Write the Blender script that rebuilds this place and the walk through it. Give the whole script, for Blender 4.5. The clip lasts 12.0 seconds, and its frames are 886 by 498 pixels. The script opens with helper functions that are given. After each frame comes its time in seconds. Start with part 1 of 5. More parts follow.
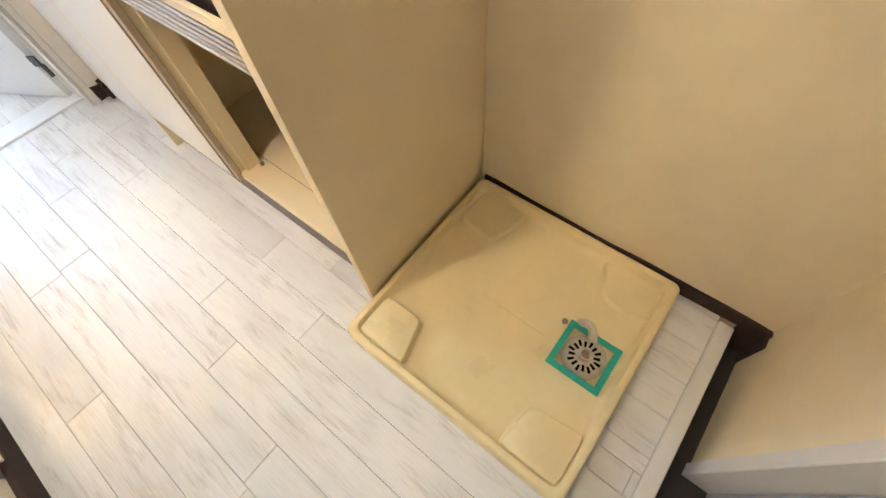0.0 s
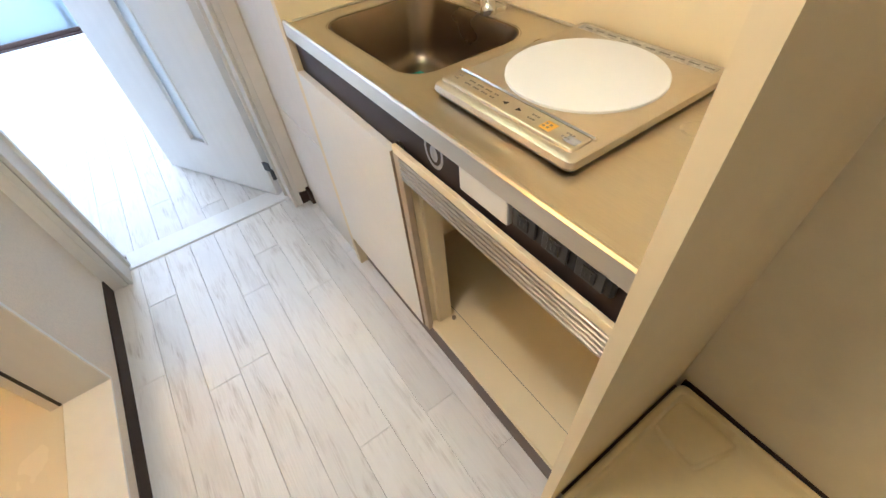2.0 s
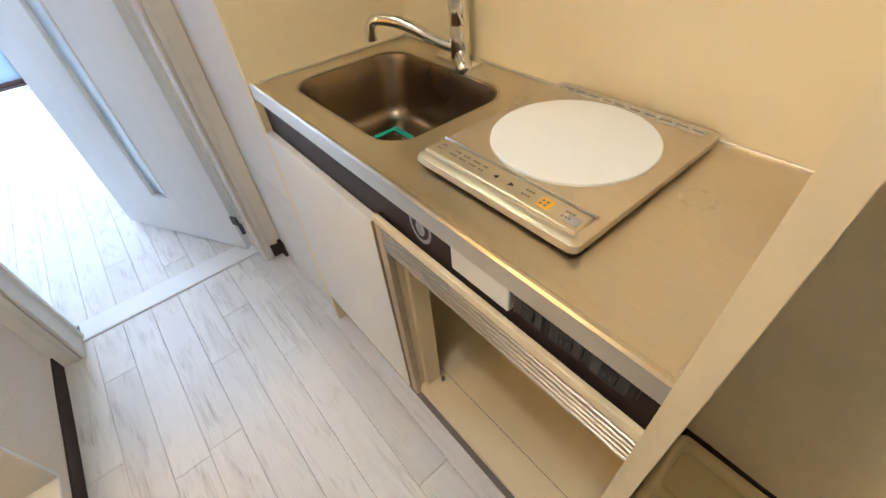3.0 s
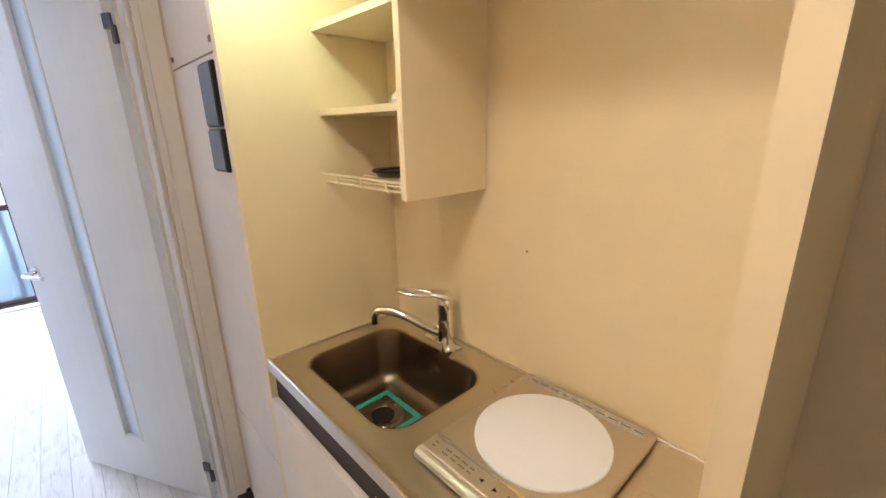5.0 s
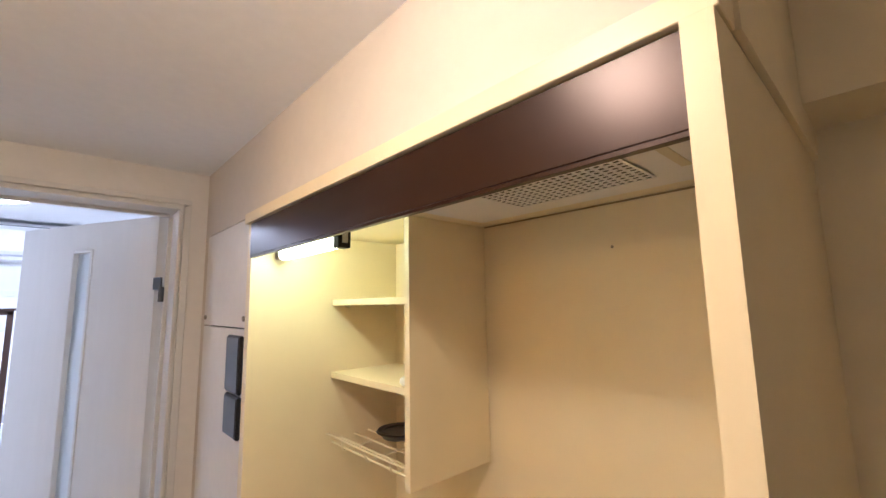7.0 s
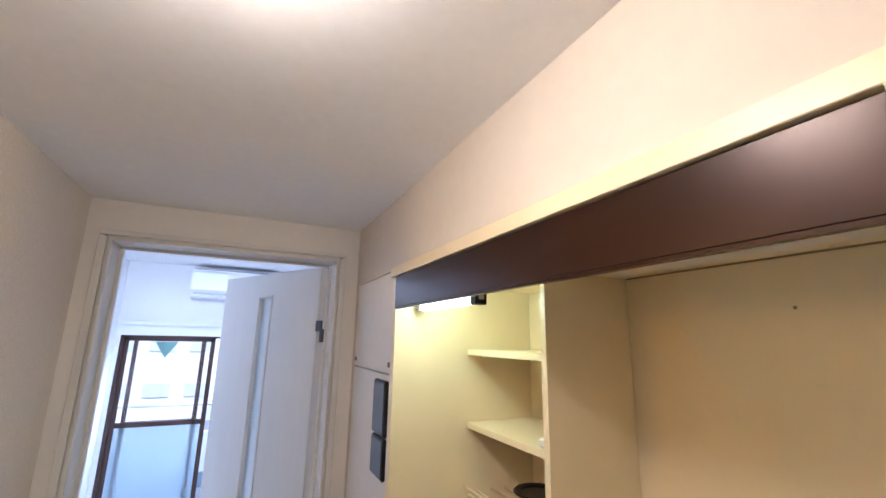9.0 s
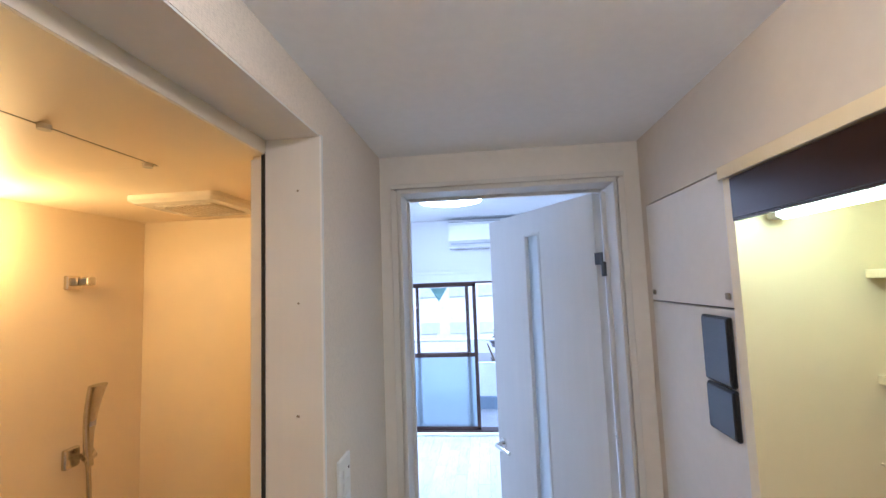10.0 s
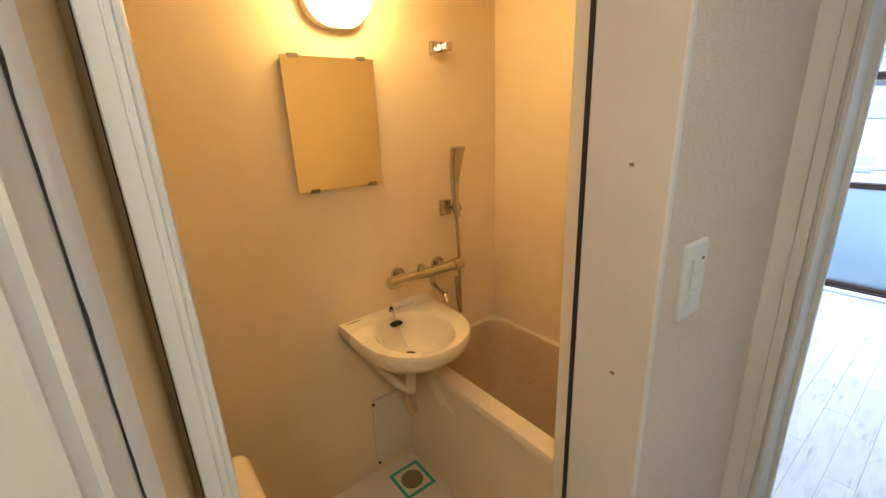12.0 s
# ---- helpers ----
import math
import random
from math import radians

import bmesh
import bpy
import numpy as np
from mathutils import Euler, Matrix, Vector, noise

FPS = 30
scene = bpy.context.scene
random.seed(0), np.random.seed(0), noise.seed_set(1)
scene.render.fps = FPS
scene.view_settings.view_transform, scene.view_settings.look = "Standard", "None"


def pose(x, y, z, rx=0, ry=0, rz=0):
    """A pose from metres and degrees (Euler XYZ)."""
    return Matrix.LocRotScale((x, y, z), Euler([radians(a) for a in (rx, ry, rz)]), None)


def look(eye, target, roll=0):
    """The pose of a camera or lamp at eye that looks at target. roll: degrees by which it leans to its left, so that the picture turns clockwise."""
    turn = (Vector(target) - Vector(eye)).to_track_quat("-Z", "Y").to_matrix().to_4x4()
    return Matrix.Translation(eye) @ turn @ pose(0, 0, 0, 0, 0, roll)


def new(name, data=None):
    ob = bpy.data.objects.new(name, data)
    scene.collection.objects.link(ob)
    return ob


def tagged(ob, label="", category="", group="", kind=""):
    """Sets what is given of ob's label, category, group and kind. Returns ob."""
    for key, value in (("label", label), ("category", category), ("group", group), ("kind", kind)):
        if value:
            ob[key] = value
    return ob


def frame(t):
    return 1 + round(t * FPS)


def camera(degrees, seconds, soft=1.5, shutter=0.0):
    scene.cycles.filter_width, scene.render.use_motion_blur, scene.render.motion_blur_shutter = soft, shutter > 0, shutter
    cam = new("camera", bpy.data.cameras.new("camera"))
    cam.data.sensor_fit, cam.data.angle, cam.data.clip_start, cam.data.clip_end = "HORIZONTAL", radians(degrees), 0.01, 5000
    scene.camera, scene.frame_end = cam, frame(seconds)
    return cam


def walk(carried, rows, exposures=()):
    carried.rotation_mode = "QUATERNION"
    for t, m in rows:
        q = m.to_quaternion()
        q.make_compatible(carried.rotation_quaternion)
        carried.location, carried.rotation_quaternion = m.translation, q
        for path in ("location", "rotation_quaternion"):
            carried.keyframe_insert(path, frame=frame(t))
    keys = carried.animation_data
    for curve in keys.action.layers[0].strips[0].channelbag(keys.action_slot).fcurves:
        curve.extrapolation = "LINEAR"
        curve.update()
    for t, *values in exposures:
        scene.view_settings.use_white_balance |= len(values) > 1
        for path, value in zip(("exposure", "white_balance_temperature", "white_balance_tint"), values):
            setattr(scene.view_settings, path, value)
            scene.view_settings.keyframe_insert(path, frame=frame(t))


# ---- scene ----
cam = camera(93.7, 12.0)
PATH = [
    (0, (-0.044, 0.012, 1.063), (-0.746, 0.736, -0.664), -6.9),
    (0.5, (-0.075, -0.021, 1.074), (-0.867, 0.666, -0.629), -7.6),
    (1, (-0.153, -0.051, 1.133), (-1.128, 0.633, -0.474), -7.6),
    (1.5, (-0.292, -0.081, 1.196), (-1.429, 0.6, -0.301), -6.6),
    (2, (-0.444, -0.056, 1.197), (-1.603, 0.645, -0.274), -6.1),
    (2.5, (-0.521, -0.018, 1.193), (-1.659, 0.751, -0.261), -5.9),
    (2.7, (-0.532, -0.018, 1.198), (-1.671, 0.786, -0.236), -5.7),
    (4.3, (-0.514, -0.061, 1.37), (-1.842, 1.11, 0.441), -2.3),
    (4.5, (-0.507, -0.073, 1.397), (-1.858, 1.145, 0.567), -1.8),
    (5, (-0.498, -0.08, 1.447), (-1.911, 1.216, 0.88), -1.2),
    (5.5, (-0.495, -0.076, 1.508), (-1.946, 1.255, 1.161), -0.9),
    (6, (-0.484, -0.095, 1.579), (-1.952, 1.259, 1.462), -0.8),
    (6.5, (-0.479, -0.108, 1.633), (-1.954, 1.239, 1.737), -0.9),
    (7, (-0.46, -0.114, 1.67), (-1.919, 1.228, 1.935), -1.0),
    (7.2, (-0.452, -0.114, 1.68), (-1.901, 1.225, 2.009), -0.8),
    (8.8, (-0.434, -0.142, 1.725), (-2.108, 0.825, 2.197), 1.45),
    (9, (-0.455, -0.138, 1.713), (-2.219, 0.685, 2.139), 1.15),
    (9.5, (-0.527, -0.17, 1.696), (-2.473, 0.196, 1.970), -1.0),
    (10, (-0.668, -0.262, 1.691), (-2.651, -0.462, 1.856), -2.1),
    (10.5, (-0.721, -0.365, 1.637), (-2.562, -1.142, 1.72), -2.8),
    (11, (-0.788, -0.405, 1.596), (-2.415, -1.568, 1.541), -2.8),
    (11.5, (-0.904, -0.358, 1.566), (-2.317, -1.744, 1.276), -2.5),
    (12, (-0.951, -0.36, 1.5), (-2.107, -1.879, 0.902), -2.4),
]
EXPOSURES = [(0.0, 1.98, 5200, 10), (1.0, 1.82, 5150, 10), (2.5, 1.4, 4950, 10), (4.5, 1.1, 5250, 16), (6.5, 0.9, 5400, 22), (8.0, 0.74, 5150, 22), (9.0, 0.7, 4950, 20), (9.5, 0.75, 4850, 18), (10.0, 0.7, 4650, 16), (10.5, 0.36, 5150, 16), (11.2, 0.18, 5750, 10), (12.0, 0.75, 5150, 10)]
walk(cam, [(t, look(eye, target, roll)) for t, eye, target, roll in PATH], EXPOSURES)

# ---- world, daylight and exposure ----
world = bpy.data.worlds.new("sky")
world.use_nodes = True
scene.world = world
sky = world.node_tree.nodes.new("ShaderNodeTexSky")
sky.sky_type = "NISHITA"
sky.sun_disc = False
sky.sun_elevation, sky.sun_rotation = radians(48), radians(200)
sky.air_density, sky.dust_density = 1.0, 2.0
background = world.node_tree.nodes["Background"]
background.inputs["Strength"].default_value = 0.15
world.node_tree.links.new(sky.outputs["Color"], background.inputs["Color"])


def lamp(name, kind, matrix, energy, colour, **settings):
    data = bpy.data.lights.new(name, kind)
    data.energy, data.color = energy, colour
    for key, value in settings.items():
        setattr(data, key, value)
    ob = new(name, data)
    ob.matrix_world = matrix
    return ob


# thin cloud: a wide soft sun from behind the building
lamp("sun", "SUN", look((20, 12, 30), (0, 0, 0)), 5.0, (1.0, 0.95, 0.88), angle=radians(14))
# the sky's light that falls in through the balcony window
lamp("window_daylight", "AREA", look((-5.95, -0.38, 2.15), (-3.6, -0.38, 0.2)), 47, (0.85, 0.93, 1.0), shape="RECTANGLE", size=1.6, size_y=0.45)
HALL_LAMP = 64.0
BATH_LAMP = 33.0
TUBE_LAMP = 13.0
ROOM_LAMP = 24.0


# ---- materials ----
def material(name, colour, rough=0.5, metal=0.0, grain=0.0, grain_scale=40.0, stretch=(1, 1, 1), stain=0.0, stain_scale=3.0,
             bump=0.0, bump_scale=200.0, coat=0.0, transmission=0.0, emit=0.0, emit_colour=None, spec=0.5, per_object=0.0, ior=1.45, alpha=1.0):
    m = bpy.data.materials.new(name)
    m.use_nodes = True
    nt = m.node_tree
    p = nt.nodes["Principled BSDF"]
    p.inputs["Base Color"].default_value = (*colour, 1)
    p.inputs["Roughness"].default_value = rough
    p.inputs["Metallic"].default_value = metal
    p.inputs["Coat Weight"].default_value = coat
    p.inputs["Coat Roughness"].default_value = 0.15
    p.inputs["Transmission Weight"].default_value = transmission
    p.inputs["Specular IOR Level"].default_value = spec
    p.inputs["IOR"].default_value = ior
    p.inputs["Alpha"].default_value = alpha
    if emit:
        p.inputs["Emission Color"].default_value = (*(emit_colour or colour), 1)
        p.inputs["Emission Strength"].default_value = emit
    geo = nt.nodes.new("ShaderNodeNewGeometry")
    scale = nt.nodes.new("ShaderNodeMapping")
    scale.inputs["Scale"].default_value = stretch
    nt.links.new(geo.outputs["Position"], scale.inputs["Vector"])
    value = None

    def noise_node(s, detail, amount, vector):
        n = nt.nodes.new("ShaderNodeTexNoise")
        n.inputs["Scale"].default_value, n.inputs["Detail"].default_value = s, detail
        nt.links.new(vector, n.inputs["Vector"])
        r = nt.nodes.new("ShaderNodeMapRange")
        r.inputs["From Min"].default_value, r.inputs["From Max"].default_value = 0.3, 0.7
        r.inputs["To Min"].default_value, r.inputs["To Max"].default_value = 1 - amount, 1 + amount * 0.5
        nt.links.new(n.outputs["Fac"], r.inputs["Value"])
        return n, r.outputs["Result"]

    def times(a, b):
        if a is None:
            return b
        x = nt.nodes.new("ShaderNodeMath")
        x.operation = "MULTIPLY"
        nt.links.new(a, x.inputs[0])
        nt.links.new(b, x.inputs[1])
        return x.outputs[0]

    if grain:
        value = times(value, noise_node(grain_scale, 6, grain, scale.outputs["Vector"])[1])
    if stain:
        n, out = noise_node(stain_scale, 4, stain, geo.outputs["Position"])
        value = times(value, out)
        r = nt.nodes.new("ShaderNodeMapRange")
        r.inputs["To Min"].default_value, r.inputs["To Max"].default_value = max(0.02, rough - 0.1), min(1, rough + 0.1)
        nt.links.new(n.outputs["Fac"], r.inputs["Value"])
        nt.links.new(r.outputs["Result"], p.inputs["Roughness"])
    if per_object:
        info = nt.nodes.new("ShaderNodeObjectInfo")
        r = nt.nodes.new("ShaderNodeMapRange")
        r.inputs["To Min"].default_value, r.inputs["To Max"].default_value = 1 - per_object, 1 + per_object * 0.4
        nt.links.new(info.outputs["Random"], r.inputs["Value"])
        value = times(value, r.outputs["Result"])
    if value is not None:
        mix = nt.nodes.new("ShaderNodeVectorMath")
        mix.operation = "SCALE"
        mix.inputs[0].default_value = colour
        nt.links.new(value, mix.inputs["Scale"])
        nt.links.new(mix.outputs["Vector"], p.inputs["Base Color"])
    if bump:
        n = nt.nodes.new("ShaderNodeTexNoise")
        n.inputs["Scale"].default_value, n.inputs["Detail"].default_value = bump_scale, 3
        nt.links.new(scale.outputs["Vector"], n.inputs["Vector"])
        b = nt.nodes.new("ShaderNodeBump")
        b.inputs["Strength"].default_value, b.inputs["Distance"].default_value = bump, 0.002
        nt.links.new(n.outputs["Fac"], b.inputs["Height"])
        nt.links.new(b.outputs["Normal"], p.inputs["Normal"])
    return m


def plank_material():
    """White-washed wood-look vinyl: long grain, darker streaks and knots that differ from plank to plank."""
    m = bpy.data.materials.new("white_washed_plank")
    m.use_nodes = True
    nt = m.node_tree
    L = nt.links.new
    p = nt.nodes["Principled BSDF"]
    geo = nt.nodes.new("ShaderNodeNewGeometry")
    info = nt.nodes.new("ShaderNodeObjectInfo")
    shift = nt.nodes.new("ShaderNodeVectorMath")
    shift.operation = "MULTIPLY_ADD"
    comb = nt.nodes.new("ShaderNodeCombineXYZ")
    for k in range(3):
        L(info.outputs["Random"], comb.inputs[k])
    shift.inputs[1].default_value = (37, 23, 11)
    L(comb.outputs[0], shift.inputs[0])
    L(geo.outputs["Position"], shift.inputs[2])

    def streak(sx, sy, scale, detail, lo, hi, distortion=0.0):
        mp = nt.nodes.new("ShaderNodeMapping")
        mp.inputs["Scale"].default_value = (sx, sy, 1)
        L(shift.outputs[0], mp.inputs["Vector"])
        n = nt.nodes.new("ShaderNodeTexNoise")
        n.inputs["Scale"].default_value, n.inputs["Detail"].default_value, n.inputs["Distortion"].default_value = scale, detail, distortion
        L(mp.outputs[0], n.inputs["Vector"])
        r = nt.nodes.new("ShaderNodeMapRange")
        r.inputs["From Min"].default_value, r.inputs["From Max"].default_value = lo, hi
        L(n.outputs["Fac"], r.inputs["Value"])
        return r.outputs["Result"]

    fine = streak(2.6, 38, 2.6, 6, 0.38, 0.78, 1.6)
    broad = streak(1.6, 7, 2.4, 4, 0.50, 0.74, 1.4)
    cloud = streak(2.0, 5.5, 1.7, 3, 0.50, 0.80, 1.0)
    both = nt.nodes.new("ShaderNodeMath")
    both.operation = "MULTIPLY"
    L(fine, both.inputs[0])
    L(broad, both.inputs[1])
    soft = nt.nodes.new("ShaderNodeMath")
    soft.operation = "MULTIPLY_ADD"
    L(fine, soft.inputs[0])
    soft.inputs[1].default_value = 0.10
    L(both.outputs[0], soft.inputs[2])
    knots = nt.nodes.new("ShaderNodeMath")
    knots.operation = "MULTIPLY_ADD"
    L(cloud, knots.inputs[0])
    knots.inputs[1].default_value = 0.26
    L(soft.outputs[0], knots.inputs[2])
    ramp = nt.nodes.new("ShaderNodeValToRGB")
    ramp.color_ramp.elements[0].color = (0.81, 0.785, 0.75, 1)
    ramp.color_ramp.elements[1].color = (0.47, 0.42, 0.375, 1)
    ramp.color_ramp.elements[1].position = 0.9
    L(knots.outputs[0], ramp.inputs["Fac"])
    tone = nt.nodes.new("ShaderNodeMapRange")
    tone.inputs["To Min"].default_value, tone.inputs["To Max"].default_value = 0.93, 1.06
    L(info.outputs["Random"], tone.inputs["Value"])
    mul = nt.nodes.new("ShaderNodeVectorMath")
    mul.operation = "SCALE"
    L(ramp.outputs["Color"], mul.inputs[0])
    L(tone.outputs["Result"], mul.inputs["Scale"])
    L(mul.outputs["Vector"], p.inputs["Base Color"])
    p.inputs["Roughness"].default_value = 0.42
    p.inputs["Specular IOR Level"].default_value = 0.38
    b = nt.nodes.new("ShaderNodeBump")
    b.inputs["Strength"].default_value, b.inputs["Distance"].default_value = 0.35, 0.001
    L(fine, b.inputs["Height"])
    L(b.outputs["Normal"], p.inputs["Normal"])
    return m


def weave_material(name, colour):
    """Vinyl wallpaper with a coarse woven relief."""
    m = material(name, colour, rough=0.85, stain=0.04, stain_scale=2.0)
    nt = m.node_tree
    p = nt.nodes["Principled BSDF"]
    geo = nt.nodes.new("ShaderNodeNewGeometry")
    wobble = nt.nodes.new("ShaderNodeTexNoise")
    wobble.inputs["Scale"].default_value, wobble.inputs["Detail"].default_value = 160, 2
    nt.links.new(geo.outputs["Position"], wobble.inputs["Vector"])
    bent = nt.nodes.new("ShaderNodeVectorMath")
    bent.operation = "MULTIPLY_ADD"
    bent.inputs[1].default_value = (0.0012, 0.0012, 0.0012)
    nt.links.new(wobble.outputs["Color"], bent.inputs[0])
    nt.links.new(geo.outputs["Position"], bent.inputs[2])
    apart = nt.nodes.new("ShaderNodeSeparateXYZ")
    nt.links.new(bent.outputs["Vector"], apart.inputs["Vector"])
    along = nt.nodes.new("ShaderNodeMath")
    nt.links.new(apart.outputs["X"], along.inputs[0])
    nt.links.new(apart.outputs["Y"], along.inputs[1])
    flat = nt.nodes.new("ShaderNodeCombineXYZ")
    nt.links.new(along.outputs[0], flat.inputs["X"])
    nt.links.new(apart.outputs["Z"], flat.inputs["Y"])
    def threads(su, sv):
        mp = nt.nodes.new("ShaderNodeMapping")
        mp.inputs["Scale"].default_value = (su, sv, 1)
        nt.links.new(flat.outputs["Vector"], mp.inputs["Vector"])
        n = nt.nodes.new("ShaderNodeTexNoise")
        n.inputs["Scale"].default_value, n.inputs["Detail"].default_value = 1.0, 2.0
        nt.links.new(mp.outputs["Vector"], n.inputs["Vector"])
        return n.outputs["Fac"]

    def calc(kind, a, b):
        x = nt.nodes.new("ShaderNodeMath")
        x.operation = kind
        for k, v in enumerate((a, b)):
            if isinstance(v, float):
                x.inputs[k].default_value = v
            else:
                nt.links.new(v, x.inputs[k])
        return x.outputs[0]

    weft, warp = threads(110.0, 430.0), threads(400.0, 60.0)
    rows = calc("SINE", calc("ADD", calc("MULTIPLY", apart.outputs["Z"], 2150.0), calc("MULTIPLY", threads(30.0, 60.0), 9.0)), 0.0)
    height = calc("ADD", calc("ADD", weft, calc("MULTIPLY", warp, 0.8)), calc("MULTIPLY", rows, 0.10))
    pits = nt.nodes.new("ShaderNodeMapRange")
    pits.inputs["From Min"].default_value, pits.inputs["From Max"].default_value = 0.70, 0.95
    pits.inputs["To Min"].default_value, pits.inputs["To Max"].default_value = 0.89, 1.02
    nt.links.new(height, pits.inputs["Value"])
    dirt = nt.nodes.new("ShaderNodeVectorMath")
    dirt.operation = "SCALE"
    nt.links.new(p.inputs["Base Color"].links[0].from_socket, dirt.inputs[0])
    nt.links.new(pits.outputs["Result"], dirt.inputs["Scale"])
    nt.links.new(dirt.outputs["Vector"], p.inputs["Base Color"])
    b = nt.nodes.new("ShaderNodeBump")
    b.inputs["Strength"].default_value, b.inputs["Distance"].default_value = 0.42, 0.0012
    nt.links.new(height, b.inputs["Height"])
    nt.links.new(b.outputs["Normal"], p.inputs["Normal"])
    return m


PLANK = plank_material()
JOINT = material("plank_joint", (0.19, 0.168, 0.15), 0.8)
WALLPAPER = weave_material("white_wallpaper", (0.80, 0.725, 0.63))
SMOOTHPAPER = material("smooth_white_wallpaper", (0.83, 0.79, 0.73), 0.85, grain=0.02, bump=0.12, bump_scale=280, stain=0.05, stain_scale=2.0)
# smooth paper in warm beige, darkened to offset the near hall lamp's glare
GLAREPAPER = material("beige_wallpaper_darkened_for_glare", (0.70, 0.625, 0.525), 0.85, grain=0.02, bump=0.12, bump_scale=280, stain=0.05, stain_scale=2.0)
CEILING = material("ceiling_paper", (0.90, 0.885, 0.86), 0.9, grain=0.02, bump=0.14, bump_scale=260, stain=0.03)
CREAM = material("cream_melamine", (0.835, 0.71, 0.455), 0.42, grain=0.025, grain_scale=9, stain=0.05, bump=0.05, bump_scale=350)
BEIGE = material("beige_alcove_paper", (0.82, 0.715, 0.485), 0.7, grain=0.03, grain_scale=12, stain=0.05, bump=0.12, bump_scale=300)
DOORWHITE = material("door_white_laminate", (0.84, 0.835, 0.82), 0.4, grain=0.02, grain_scale=30, stretch=(1, 1, 0.1), stain=0.03)
CABWHITE = material("cabinet_white_laminate", (0.80, 0.77, 0.70), 0.35, grain=0.015, stain=0.04)
CASING = material("casing_offwhite", (0.76, 0.735, 0.69), 0.45, grain=0.015, grain_scale=60, stretch=(1, 1, 0.08), stain=0.06)
RUBBER = material("dark_brown_skirting", (0.055, 0.036, 0.029), 0.6, grain=0.15, stain=0.2, bump=0.1, spec=0.2)
BROWN = material("dark_brown_gloss_fascia", (0.030, 0.011, 0.0045), 0.30, metal=0.3, grain=0.12, grain_scale=20, stretch=(0.1, 1, 1), spec=0.4)
STRIP = material("dark_brown_strip", (0.045, 0.030, 0.027), 0.45, grain=0.1, stain=0.2, spec=0.2)
STEEL = material("brushed_stainless", (0.66, 0.60, 0.49), 0.31, metal=1.0, grain=0.05, grain_scale=30, stretch=(1, 25, 25), stain=0.06, stain_scale=4, bump=0.05, bump_scale=150)
# the worktop's steel again, with the deep bowl's shade put into its colour
SHADEDBOWL = material("shaded_sink_stainless", (0.25, 0.20, 0.145), 0.30, metal=1.0, stain=0.12, stain_scale=8)
SATIN = material("satin_silver", (0.66, 0.59, 0.48), 0.38, metal=0.9, grain=0.03, grain_scale=60)
CHROME = material("chrome", (0.82, 0.81, 0.78), 0.09, metal=1.0, stain=0.03, stain_scale=30)
BATHMETAL = material("aged_chrome", (0.60, 0.56, 0.50), 0.16, metal=1.0, stain=0.1, stain_scale=25)
DISC = material("white_hob_disc", (0.86, 0.86, 0.87), 0.35, stain=0.02)
BLACK = material("black_plastic", (0.022, 0.022, 0.024), 0.35, stain=0.2, stain_scale=12, spec=0.3)
BLACKSTEEL = material("grey_brushed_panel", (0.10, 0.105, 0.115), 0.35, metal=0.6, grain=0.1, grain_scale=60, stretch=(1, 1, 12))
PLASTIC = material("white_plastic", (0.78, 0.75, 0.68), 0.4, stain=0.04, stain_scale=15)
PANPLASTIC = material("ivory_pan_plastic", (0.85, 0.71, 0.39), 0.3, stain=0.06, stain_scale=6, grain=0.02)
TAPE = material("green_masking_tape", (0.05, 0.42, 0.33), 0.6, grain=0.1, grain_scale=90, stain=0.1, stain_scale=20)
GRATE = material("ivory_grate", (0.62, 0.56, 0.44), 0.45, stain=0.15, stain_scale=40)
DARKHOLE = material("dark_void", (0.004, 0.004, 0.004), 1.0, spec=0.0)
BATHWALL = material("bath_panel_cream", (0.84, 0.71, 0.48), 0.45, stain=0.05, stain_scale=2.5, bump=0.04, bump_scale=120)
BATHSHELL = material("bath_shell_ivory", (0.80, 0.73, 0.60), 0.25, stain=0.04)
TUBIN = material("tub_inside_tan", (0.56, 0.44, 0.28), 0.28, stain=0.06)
# mirror tinted golden: the dim bath wall's reflection is put into its colour
MIRROR = material("mirror_golden_reflection", (0.80, 0.755, 0.56), 0.03, metal=1.0)
GASKET = material("black_gasket", (0.03, 0.027, 0.025), 0.6)
GREYDOOR = material("grey_steel_door", (0.33, 0.32, 0.31), 0.45, grain=0.05, stain=0.08)
TILE = material("dark_entrance_tile", (0.05, 0.045, 0.042), 0.6, grain=0.2, stain=0.2)
BRONZE = material("bronze_aluminium", (0.085, 0.052, 0.042), 0.4, metal=0.5, stain=0.1)
FROST = material("frosted_glass", (0.64, 0.76, 0.82), 0.55, transmission=0.92, bump=0.3, bump_scale=900)
SLOTGLASS = material("satin_door_glass", (0.86, 0.92, 0.95), 0.5, transmission=0.85, bump=0.2, bump_scale=600)
GLASS = material("clear_glass", (1, 1, 1), 0.0, transmission=1.0)
ROOMWALL = material("room_wall_white", (0.82, 0.83, 0.84), 0.85, bump=0.25, bump_scale=260, stain=0.02)
ACWHITE = material("air_conditioner_white", (0.80, 0.81, 0.82), 0.35, stain=0.02)
BALCONY = material("balcony_paint", (0.74, 0.75, 0.76), 0.8, grain=0.05, stain=0.1, bump=0.3)
BALCONYFLOOR = material("balcony_floor", (0.30, 0.31, 0.33), 0.8, grain=0.1, stain=0.15)
CITYWALL = material("far_plaster", (0.88, 0.88, 0.87), 0.9, grain=0.08, grain_scale=1.0, stain=0.1, per_object=0.15)
